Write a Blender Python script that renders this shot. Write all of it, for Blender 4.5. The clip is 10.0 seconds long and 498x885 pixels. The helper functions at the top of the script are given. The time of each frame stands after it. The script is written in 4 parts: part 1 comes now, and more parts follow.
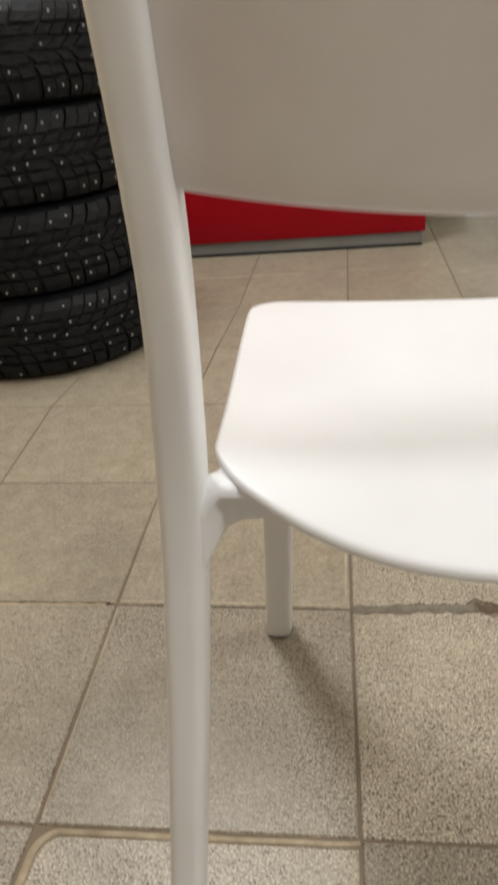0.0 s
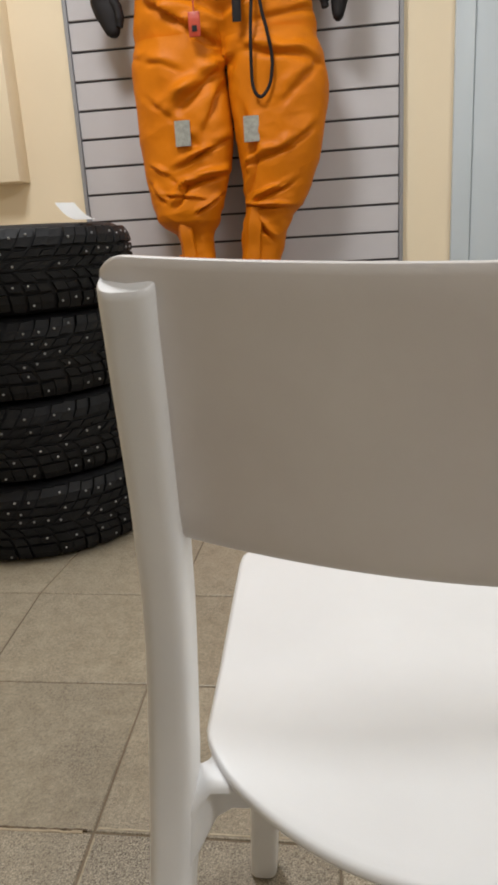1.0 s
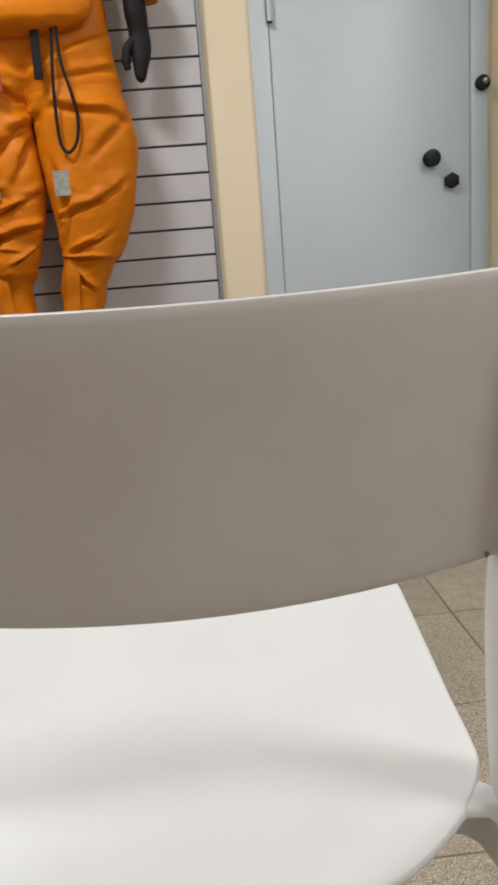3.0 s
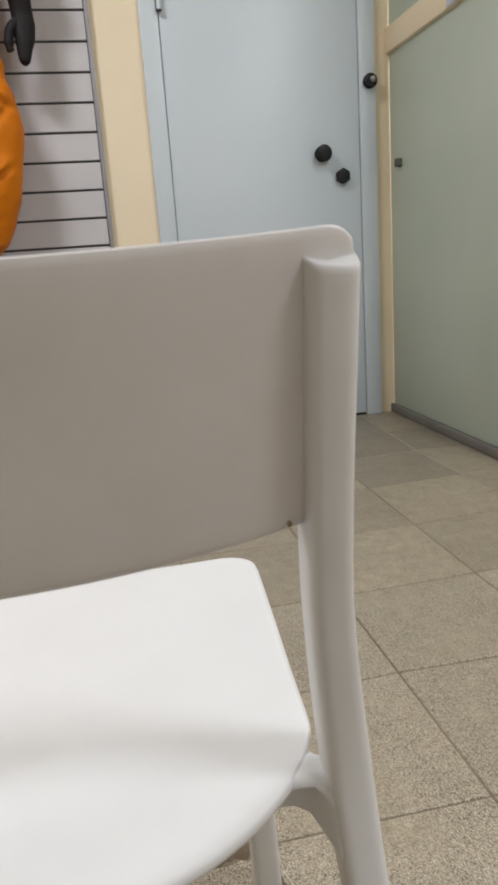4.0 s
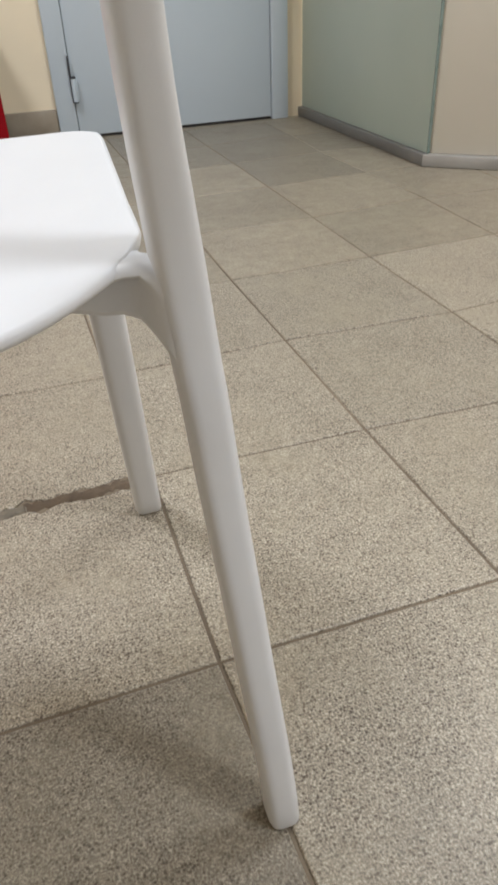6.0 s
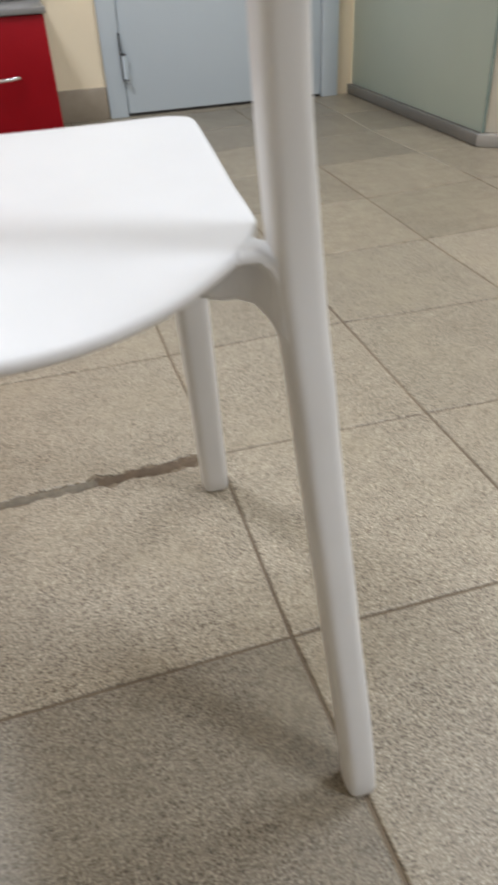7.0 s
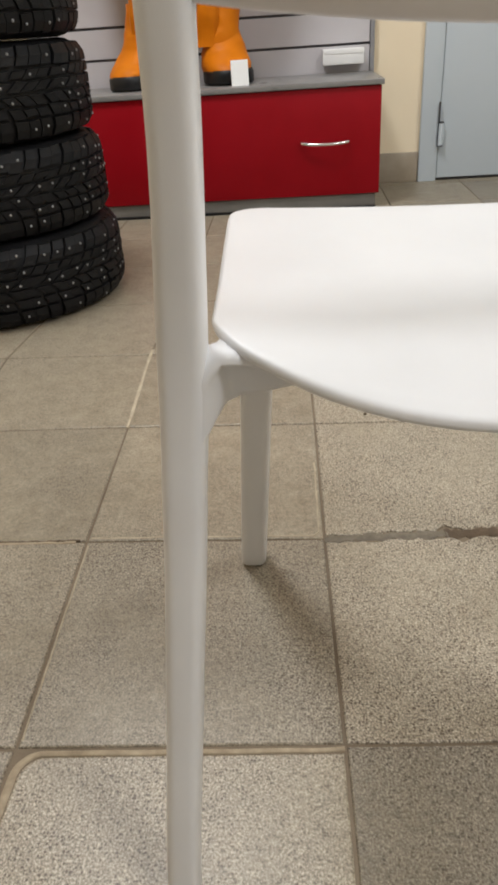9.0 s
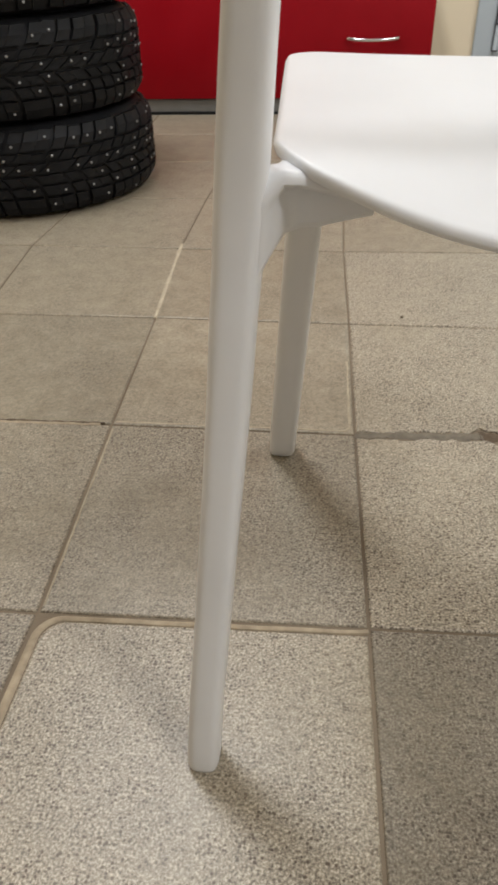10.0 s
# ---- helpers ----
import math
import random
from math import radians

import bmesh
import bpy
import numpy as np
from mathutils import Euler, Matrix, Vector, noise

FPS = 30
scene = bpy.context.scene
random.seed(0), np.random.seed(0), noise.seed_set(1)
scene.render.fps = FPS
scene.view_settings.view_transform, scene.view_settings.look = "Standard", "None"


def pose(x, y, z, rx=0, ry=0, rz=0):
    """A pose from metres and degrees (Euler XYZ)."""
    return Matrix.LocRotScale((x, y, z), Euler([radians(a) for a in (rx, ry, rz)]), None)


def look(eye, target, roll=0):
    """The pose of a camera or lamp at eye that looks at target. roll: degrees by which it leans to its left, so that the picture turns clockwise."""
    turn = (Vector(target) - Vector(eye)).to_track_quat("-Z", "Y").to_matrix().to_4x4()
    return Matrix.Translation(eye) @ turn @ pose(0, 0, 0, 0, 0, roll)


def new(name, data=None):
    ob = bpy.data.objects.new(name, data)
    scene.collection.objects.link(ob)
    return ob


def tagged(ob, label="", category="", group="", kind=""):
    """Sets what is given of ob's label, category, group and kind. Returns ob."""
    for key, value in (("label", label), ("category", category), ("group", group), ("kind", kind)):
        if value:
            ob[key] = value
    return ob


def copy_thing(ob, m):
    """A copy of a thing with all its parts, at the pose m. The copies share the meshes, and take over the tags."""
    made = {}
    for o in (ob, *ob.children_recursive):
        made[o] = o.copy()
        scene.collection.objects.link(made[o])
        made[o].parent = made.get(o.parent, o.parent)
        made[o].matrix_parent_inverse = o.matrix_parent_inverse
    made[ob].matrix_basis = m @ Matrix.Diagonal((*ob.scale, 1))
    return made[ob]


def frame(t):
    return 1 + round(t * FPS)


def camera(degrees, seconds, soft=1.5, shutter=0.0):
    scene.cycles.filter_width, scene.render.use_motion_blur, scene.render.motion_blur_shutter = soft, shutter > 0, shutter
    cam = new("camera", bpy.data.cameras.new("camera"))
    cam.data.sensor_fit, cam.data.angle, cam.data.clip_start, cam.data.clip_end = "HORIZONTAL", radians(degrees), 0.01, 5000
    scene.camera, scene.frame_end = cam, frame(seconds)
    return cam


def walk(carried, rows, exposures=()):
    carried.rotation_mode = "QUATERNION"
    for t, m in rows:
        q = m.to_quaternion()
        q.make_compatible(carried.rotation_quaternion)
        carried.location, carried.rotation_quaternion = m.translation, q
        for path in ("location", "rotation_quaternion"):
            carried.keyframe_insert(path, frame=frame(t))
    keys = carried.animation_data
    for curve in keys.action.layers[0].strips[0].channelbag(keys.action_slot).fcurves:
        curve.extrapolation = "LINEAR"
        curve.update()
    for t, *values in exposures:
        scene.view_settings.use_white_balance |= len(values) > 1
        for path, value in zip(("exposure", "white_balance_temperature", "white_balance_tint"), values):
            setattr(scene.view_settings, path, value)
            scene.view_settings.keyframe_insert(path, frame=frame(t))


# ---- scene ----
cam = camera(38.9, 10.0, soft=3.0, shutter=0.25)
PATH = [
    (0, (0.007, -0.408, 0.675), (-0.282, 1.32, -0.289), -5.7),
    (0.2, (0.001, -0.424, 0.714), (-0.265, 1.373, -0.122), -5.1),
    (0.5, (0.002, -0.408, 0.761), (-0.281, 1.447, 0.067), -3.7),
    (1, (0.009, -0.406, 0.772), (-0.237, 1.495, 0.202), -3.4),
    (1.5, (0.041, -0.406, 0.771), (-0.132, 1.517, 0.247), -3.5),
    (2, (0.064, -0.403, 0.77), (-0.01, 1.531, 0.267), -3.4),
    (2.5, (0.102, -0.405, 0.766), (0.12, 1.537, 0.286), -4.5),
    (2.7, (0.118, -0.408, 0.766), (0.182, 1.535, 0.295), -4.6),
    (3.8, (0.183, -0.421, 0.764), (0.521, 1.492, 0.285), -4.1),
    (4, (0.194, -0.417, 0.749), (0.574, 1.483, 0.25), -4.0),
    (4.5, (0.221, -0.418, 0.712), (0.665, 1.444, 0.131), -3.6),
    (5, (0.228, -0.413, 0.664), (0.711, 1.381, -0.077), -3.3),
    (5.5, (0.231, -0.417, 0.603), (0.736, 1.266, -0.352), -3.2),
    (5.7, (0.231, -0.425, 0.587), (0.743, 1.205, -0.452), -3.0),
    (6.8, (0.214, -0.441, 0.569), (0.683, 1.084, -0.637), -3.0),
    (7, (0.182, -0.434, 0.588), (0.591, 1.135, -0.583), -3.1),
    (7.2, (0.141, -0.424, 0.609), (0.421, 1.205, -0.517), -4.7),
    (7.5, (0.054, -0.428, 0.626), (0.151, 1.268, -0.429), -5.1),
    (7.8, (-0.007, -0.428, 0.641), (-0.064, 1.298, -0.369), -5.3),
    (8, (-0.024, -0.429, 0.639), (-0.138, 1.305, -0.352), -5.3),
    (8.3, (-0.028, -0.431, 0.639), (-0.186, 1.308, -0.334), -5.1),
    (8.5, (-0.031, -0.434, 0.637), (-0.189, 1.305, -0.338), -4.8),
    (9, (-0.028, -0.439, 0.614), (-0.172, 1.275, -0.406), -4.1),
    (9.5, (-0.041, -0.449, 0.57), (-0.167, 1.215, -0.532), -2.6),
    (9.8, (-0.052, -0.448, 0.559), (-0.188, 1.178, -0.605), -1.3),
    (10, (-0.052, -0.445, 0.555), (-0.236, 1.154, -0.633), -1.7),
]
walk(cam, [(t, look(eye, target, roll)) for t, eye, target, roll in PATH], exposures=[(0, -0.10, 6220, 10), (0.5, -0.34, 6200, 10), (2.7, -0.43, 6110, 10), (4, -0.38, 6010, 10), (5, -0.28, 5850, 10), (5.6, -0.15, 5800, 10), (7, -0.14, 5770, 10), (7.5, -0.34, 6280, 10), (8, -0.21, 6220, 10), (10, -0.15, 6060, 10)])

# ---- world, lamps, exposure ----
world = bpy.data.worlds.new("world")
scene.world = world
world.use_nodes = True
world.node_tree.nodes["Background"].inputs[0].default_value = (0.8, 0.85, 0.9, 1)
world.node_tree.nodes["Background"].inputs[1].default_value = 0.05

CEIL = 2.90
# the third lamp is added fill, unseen, to brighten the glass partition
PANELS = [(-0.74, 1.20), (1.76, -1.14), (2.75, 1.90), (1.78, 0.72)]
WATTS = [52, 53, 60, 26]
for (lx, ly), w in zip(PANELS, WATTS):
    lamp = bpy.data.lights.new("panel_lamp", "AREA")
    lamp.shape, lamp.size, lamp.energy = "SQUARE", 0.56, w
    lamp.color = (1.0, 0.985, 0.955)
    new("panel_lamp", lamp).matrix_world = pose(lx, ly, CEIL - 0.03)


# ---- materials ----
def nodes_of(name):
    m = bpy.data.materials.new(name)
    m.use_nodes = True
    nt = m.node_tree
    return m, nt, nt.nodes["Principled BSDF"]


def node(nt, kind, **kw):
    n = nt.nodes.new(kind)
    for k, v in kw.items():
        n.inputs[k].default_value = v
    return n


def ramp(nt, fac, stops):
    r = nt.nodes.new("ShaderNodeValToRGB")
    els = r.color_ramp.elements
    while len(els) < len(stops):
        els.new(0.5)
    for e, (p, c) in zip(els, stops):
        e.position, e.color = p, (*c, 1) if len(c) == 3 else c
    nt.links.new(fac, r.inputs[0])
    return r.outputs[0]


def grey(v):
    return (v, v, v)


def surface(name, a, b, scale=4.0, rough=0.5, rough_var=0.08, metal=0.0, bump=0.0, bump_scale=200.0, detail=6.0, spec=0.5, stretch=(1, 1, 1)):
    """A two-tone surface: broad clouds between colours a and b, fine grain in the gloss and the relief."""
    m, nt, p = nodes_of(name)
    co = nt.nodes.new("ShaderNodeTexCoord")
    mp = nt.nodes.new("ShaderNodeMapping")
    mp.inputs["Scale"].default_value = stretch
    nt.links.new(co.outputs["Object"], mp.inputs[0])
    n1 = node(nt, "ShaderNodeTexNoise", Scale=scale, Detail=detail, Roughness=0.6)
    nt.links.new(mp.outputs[0], n1.inputs["Vector"])
    nt.links.new(ramp(nt, n1.outputs[0], [(0.3, a), (0.7, b)]), p.inputs["Base Color"])
    n2 = node(nt, "ShaderNodeTexNoise", Scale=bump_scale, Detail=4.0)
    nt.links.new(mp.outputs[0], n2.inputs["Vector"])
    nt.links.new(ramp(nt, n1.outputs[0], [(0.25, grey(max(0.02, rough - rough_var))), (0.75, grey(min(1, rough + rough_var)))]), p.inputs["Roughness"])
    p.inputs["Metallic"].default_value = metal
    p.inputs["Specular IOR Level"].default_value = spec
    if bump:
        bp = node(nt, "ShaderNodeBump", Strength=bump, Distance=0.002)
        nt.links.new(n2.outputs[0], bp.inputs["Height"])
        nt.links.new(bp.outputs[0], p.inputs["Normal"])
    return m


def tile_material(name, tone_scale=1.0, soiling=0.0):
    """Salt-and-pepper stoneware: small dark and pale specks, a worn dirty film over parts of it, a different tone from tile to tile."""
    m, nt, p = nodes_of(name)
    L = nt.links.new
    geo = nt.nodes.new("ShaderNodeNewGeometry")
    info = nt.nodes.new("ShaderNodeObjectInfo")
    fine = node(nt, "ShaderNodeTexNoise", Scale=430.0, Detail=3.0, Roughness=0.7)
    mid = node(nt, "ShaderNodeTexNoise", Scale=28.0, Detail=5.0, Roughness=0.65)
    broad = node(nt, "ShaderNodeTexNoise", Scale=4.5, Detail=8.0, Roughness=0.62)
    chips = node(nt, "ShaderNodeTexVoronoi", Scale=300.0)
    clump = node(nt, "ShaderNodeTexNoise", Scale=150.0, Detail=3.0, Roughness=0.6)
    for n in (fine, mid, broad, chips, clump):
        L(geo.outputs["Position"], n.inputs["Vector"])

    def mix(kind, a, b, fac=1.0):
        mx = nt.nodes.new("ShaderNodeMix")
        mx.data_type, mx.blend_type = "RGBA", kind
        if isinstance(fac, float):
            mx.inputs["Factor"].default_value = fac
        else:
            L(fac, mx.inputs["Factor"])
        for side, v in (("A", a), ("B", b)):
            if isinstance(v, tuple):
                mx.inputs[side].default_value = v
            else:
                L(v, mx.inputs[side])
        return mx.outputs["Result"]

    speck = ramp(nt, fine.outputs[0], [(0.35, (0.085, 0.072, 0.058)), (0.44, (0.245, 0.218, 0.180)), (0.54, (0.385, 0.354, 0.300)), (0.63, (0.64, 0.605, 0.535))])
    near = ramp(nt, chips.outputs["Distance"], [(0.30, grey(1)), (0.48, grey(0))])
    dark = ramp(nt, chips.outputs["Color"], [(0.60, grey(0)), (0.64, grey(1))])
    grain = nt.nodes.new("ShaderNodeMath")
    grain.operation = "MULTIPLY"
    L(near, grain.inputs[0])
    L(dark, grain.inputs[1])
    speck = mix("MIX", speck, (0.088, 0.064, 0.046, 1), grain.outputs[0])
    dirt = ramp(nt, mid.outputs[0], [(0.22, (0.225, 0.196, 0.150)), (0.42, (0.295, 0.262, 0.208)), (0.75, (0.352, 0.320, 0.262))])
    film = node(nt, "ShaderNodeMath")
    film.operation = "MULTIPLY_ADD"
    L(broad.outputs[0], film.inputs[0])
    film.inputs[1].default_value = 3.6
    film.inputs[2].default_value = -1.60 + soiling
    film.use_clamp = True
    soil = ramp(nt, film.outputs[0], [(0.0, grey(0.04)), (1.0, grey(0.78))])
    col = mix("MIX", speck, dirt, soil)
    col = mix("MULTIPLY", col, ramp(nt, clump.outputs[0], [(0.32, grey(0.80)), (0.5, grey(1.0)), (0.68, grey(1.16))]))
    col = mix("MULTIPLY", col, ramp(nt, mid.outputs[0], [(0.28, grey(0.90)), (0.66, grey(1.03))]))
    col = mix("MULTIPLY", col, ramp(nt, broad.outputs[0], [(0.28, (0.86, 0.84, 0.80)), (0.5, (1.0, 0.99, 0.965)), (0.75, (1.05, 1.05, 1.02))]))
    col = mix("MULTIPLY", col, ramp(nt, info.outputs["Random"], [(0.0, (0.91, 0.90, 0.87)), (0.5, (0.985, 0.97, 0.935)), (1.0, (1.05, 1.04, 1.01))]))
    col = mix("MULTIPLY", col, (tone_scale * 1.005, tone_scale * 0.975, tone_scale * 0.930, 1))
    L(col, p.inputs["Base Color"])
    L(ramp(nt, broad.outputs[0], [(0.3, grey(0.46)), (0.7, grey(0.34))]), p.inputs["Roughness"])
    bp = node(nt, "ShaderNodeBump", Strength=0.22, Distance=0.001)
    L(fine.outputs[0], bp.inputs["Height"])
    L(bp.outputs[0], p.inputs["Normal"])
    return m


def frosted(name, a, b):
    """Etched greenish glass that lets soft light through."""
    m, nt, p = nodes_of(name)
    geo = nt.nodes.new("ShaderNodeNewGeometry")
    n1 = node(nt, "ShaderNodeTexNoise", Scale=1.4, Detail=4.0)
    nt.links.new(geo.outputs["Position"], n1.inputs["Vector"])
    nt.links.new(ramp(nt, n1.outputs[0], [(0.3, a), (0.7, b)]), p.inputs["Base Color"])
    p.inputs["Roughness"].default_value = 0.42
    p.inputs["Transmission Weight"].default_value = 0.25
    p.inputs["IOR"].default_value = 1.45
    return m


M = {
    "plastic_worn": surface("handled_white_plastic", (0.595, 0.562, 0.552), (0.685, 0.665, 0.656), scale=7.5, rough=0.44, rough_var=0.06, bump=0.03, bump_scale=900, detail=9.0),
    "plastic": surface("white_plastic", (0.655, 0.655, 0.66), (0.695, 0.695, 0.70), scale=9, rough=0.43, rough_var=0.05, bump=0.03, bump_scale=900),
    "tile": tile_material("speckled_tile"),
    "tile_mid": tile_material("dirtier_speckled_tile", 0.86, 0.25),
    "tile_filmed": tile_material("filmed_speckled_tile", 0.93, 0.75),
    # a darker tile, with the chair's shade put into its tone too
    "tile_chair_shade": tile_material("chair_shade_speckled_tile", 0.66),
    # same tile, darkened to carry the shadow near the door
    "tile_door_shade": tile_material("door_shade_speckled_tile", 0.72),
    "mortar_pale": surface("smeared_mortar", (0.115, 0.095, 0.07), (0.20, 0.172, 0.13), scale=60, rough=0.95, bump=0.9, bump_scale=180),
    "mortar": surface("crumbling_mortar", (0.070, 0.049, 0.031), (0.145, 0.105, 0.068), scale=45, rough=0.95, bump=0.9, bump_scale=180),
    "grout_white": surface("white_grout", (0.20, 0.172, 0.128), (0.40, 0.36, 0.285), scale=38, rough=0.85, bump=0.3, bump_scale=300),
    "grout": surface("grout", (0.115, 0.085, 0.057), (0.25, 0.20, 0.14), scale=1.7, rough=0.9, bump=0.4, bump_scale=300),
    "grout_pale": surface("pale_grout", (0.25, 0.20, 0.134), (0.45, 0.372, 0.260), scale=48, rough=0.85, bump=0.3, bump_scale=300),
    "grout_cream": surface("cream_grout", (0.35, 0.297, 0.21), (0.50, 0.43, 0.315), scale=48, rough=0.85, bump=0.3, bump_scale=300),
    "grime": surface("olive_grime", (0.21, 0.185, 0.095), (0.30, 0.27, 0.16), scale=400, rough=0.7),
    "cream": surface("cream_paint", (0.82, 0.695, 0.50), (0.87, 0.745, 0.545), scale=1.3, rough=0.62, bump=0.12, bump_scale=160),
    "skirting": surface("skirting_tile", (0.30, 0.25, 0.185), (0.38, 0.32, 0.245), scale=12, rough=0.5, bump=0.1),
    "slat": surface("grey_panel", (0.50, 0.48, 0.50), (0.57, 0.55, 0.565), scale=1.6, rough=0.48, bump=0.03),
    "groove": surface("dark_groove", (0.035, 0.033, 0.036), (0.06, 0.055, 0.06), scale=9, rough=0.6),
    "trim": surface("grey_trim", (0.27, 0.27, 0.285), (0.33, 0.33, 0.345), scale=6, rough=0.45),
    "plinth": surface("plinth_grey", (0.145, 0.138, 0.125), (0.195, 0.187, 0.172), scale=7, rough=0.5, bump=0.1),
    "glass_edge": surface("green_glass_edge", (0.16, 0.21, 0.185), (0.22, 0.28, 0.25), scale=20, rough=0.3),
    "plinth_pale": surface("pale_plinth", (0.36, 0.345, 0.325), (0.44, 0.425, 0.40), scale=9, rough=0.4, metal=0.3),
    "dull": surface("tarnished_metal", (0.13, 0.13, 0.12), (0.20, 0.20, 0.19), scale=30, rough=0.5, metal=0.6),
    "door": surface("grey_steel_paint", (0.55, 0.610, 0.660), (0.61, 0.665, 0.71), scale=0.9, rough=0.42, bump=0.06, bump_scale=420),
    "red": surface("red_laminate", (0.245, 0.0015, 0.006), (0.285, 0.003, 0.009), scale=5, rough=0.46, bump=0.03, spec=0.14),
    "top": surface("grey_laminate", (0.19, 0.186, 0.182), (0.25, 0.245, 0.237), scale=11, rough=0.33, bump=0.04),
    "chrome": surface("chrome", (0.75, 0.75, 0.76), (0.82, 0.82, 0.83), scale=20, rough=0.14, metal=1.0),
    "steel": surface("dull_steel", (0.36, 0.37, 0.38), (0.45, 0.455, 0.46), scale=20, rough=0.4, metal=0.9),
    "black": surface("black_plastic", (0.006, 0.006, 0.007), (0.011, 0.011, 0.012), scale=30, rough=0.45, spec=0.3),
    "rubber": surface("tyre_rubber", (0.005, 0.005, 0.0058), (0.0105, 0.0105, 0.012), scale=26, rough=0.56, spec=0.22, rough_var=0.10, bump=0.35, bump_scale=260),
    "stud": surface("stud_metal", (0.27, 0.275, 0.28), (0.42, 0.42, 0.43), scale=60, rough=0.4, metal=0.7),
    "orange": surface("orange_coated_cloth", (0.53, 0.146, 0.0008), (0.66, 0.192, 0.0011), scale=6, spec=0.16, rough=0.50, bump=0.5, bump_scale=45),
    "glove": surface("dark_neoprene", (0.0055, 0.0045, 0.0048), (0.012, 0.0096, 0.0100), scale=18, spec=0.25, rough=0.65, bump=0.2),
    "reflective": surface("silver_tape", (0.25, 0.25, 0.225), (0.40, 0.40, 0.36), scale=60, rough=0.38, bump=0.15),
    "tag_red": surface("red_tag", (0.40, 0.045, 0.018), (0.47, 0.065, 0.028), scale=30, rough=0.4),
    "paper": surface("white_paper", (0.80, 0.80, 0.79), (0.86, 0.86, 0.85), scale=8, rough=0.7),
    "lilac": surface("lilac_paper", (0.50, 0.52, 0.64), (0.58, 0.60, 0.70), scale=6, rough=0.6),
    "glass": frosted("frosted_glass", (0.53, 0.600, 0.530), (0.62, 0.685, 0.61)),
    "glass_warm": frosted("frosted_glass_warm", (0.72, 0.67, 0.575), (0.78, 0.73, 0.63)),
    "ceiling": surface("white_ceiling", (0.74, 0.74, 0.72), (0.80, 0.80, 0.78), scale=2, rough=0.8),
    "rear": surface("rear_wall_paint", (0.55, 0.53, 0.505), (0.61, 0.585, 0.56), scale=1.5, rough=0.7),
}
diff, dnt, dp = nodes_of("lamp_diffuser")
dp.inputs["Base Color"].default_value = (0.9, 0.9, 0.88, 1)
dp.inputs["Emission Color"].default_value = (1.0, 0.96, 0.9, 1)
dp.inputs["Emission Strength"].default_value = 6.0
M["diffuser"] = diff


# ---- mesh helpers ----
def part(name, bm, mat, parent=None, label="", smooth=True, kind=""):
    """Links a bmesh as one mesh object, under its thing if there is one."""
    me = bpy.data.meshes.new(name)
    bmesh.ops.recalc_face_normals(bm, faces=bm.faces[:])
    bm.to_mesh(me)
    bm.free()
    me.materials.append(M[mat] if isinstance(mat, str) else mat)
    if smooth:
        me.shade_smooth()
        me.set_sharp_from_angle(angle=radians(38))
    ob = new(name, me)
    if parent:
        ob.parent = parent
    return tagged(ob, label=label, kind=kind)


def thing(name, place, label, category, group="", turn=0.0):
    ob = new(name)
    ob.empty_display_size = 0.05
    ob.matrix_world = pose(*place, 0, 0, turn)
    return tagged(ob, label=label, category=category, group=group)


def loft(bm, rings, cap=True):
    """A skin over rings that all have the same number of points."""
    vs = [[bm.verts.new(p) for p in r] for r in rings]
    n = len(vs[0])
    for a, b in zip(vs, vs[1:]):
        for k in range(n):
            bm.faces.new((a[k], a[(k + 1) % n], b[(k + 1) % n], b[k]))
    if cap:
        bm.faces.new(vs[0][::-1])
        bm.faces.new(vs[-1])
    return vs


def oval(cx, cy, z, rx, ry, n=24, e=2.4):
    pts = []
    for k in range(n):
        a = 2 * math.pi * k / n
        c, s = math.cos(a), math.sin(a)
        pts.append(Vector((cx + rx * math.copysign(abs(c) ** (2 / e), c), cy + ry * math.copysign(abs(s) ** (2 / e), s), z)))
    return pts


def block(x0, x1, y0, y1, z0, z1, bevel=0.0, bm=None, seg=2):
    own = bm is None
    bm = bm or bmesh.new()
    vs = [bm.verts.new((x, y, z)) for z in (z0, z1) for x, y in ((x0, y0), (x1, y0), (x1, y1), (x0, y1))]
    fs = [bm.faces.new([vs[i] for i in f]) for f in ((3, 2, 1, 0), (4, 5, 6, 7), (0, 1, 5, 4), (1, 2, 6, 5), (2, 3, 7, 6), (3, 0, 4, 7))]
    if bevel and own:
        bmesh.ops.bevel(bm, geom=bm.edges[:], offset=bevel, segments=seg, profile=0.5, affect="EDGES")
    return bm


def tube(pts, r, n=10, bm=None, flat=1.0):
    """A round bar along points; flat squeezes it in y."""
    bm = bm or bmesh.new()
    pts = [Vector(p) for p in pts]
    rings = []
    for k, p in enumerate(pts):
        d = (pts[min(k + 1, len(pts) - 1)] - pts[max(k - 1, 0)]).normalized()
        side = d.cross(Vector((0, 1, 0)))
        side = side.normalized() if side.length > 1e-4 else Vector((1, 0, 0))
        up = side.cross(d).normalized()
        rr = r[k] if isinstance(r, (list, tuple)) else r
        rings.append([p + side * rr * math.cos(2 * math.pi * j / n) + up * rr * flat * math.sin(2 * math.pi * j / n) for j in range(n)])
    loft(bm, rings)
    return bm


def smooth_path(pts, per=6):
    """Catmull-Rom through points."""
    pts = [Vector(p) for p in pts]
    out = []
    for k in range(len(pts) - 1):
        p0, p1, p2, p3 = pts[max(k - 1, 0)], pts[k], pts[k + 1], pts[min(k + 2, len(pts) - 1)]
        for j in range(per):
            t = j / per
            out.append(0.5 * (2 * p1 + (p2 - p0) * t + (2 * p0 - 5 * p1 + 4 * p2 - p3) * t * t + (3 * p1 - p0 - 3 * p2 + p3) * t ** 3))
    return out + [pts[-1]]


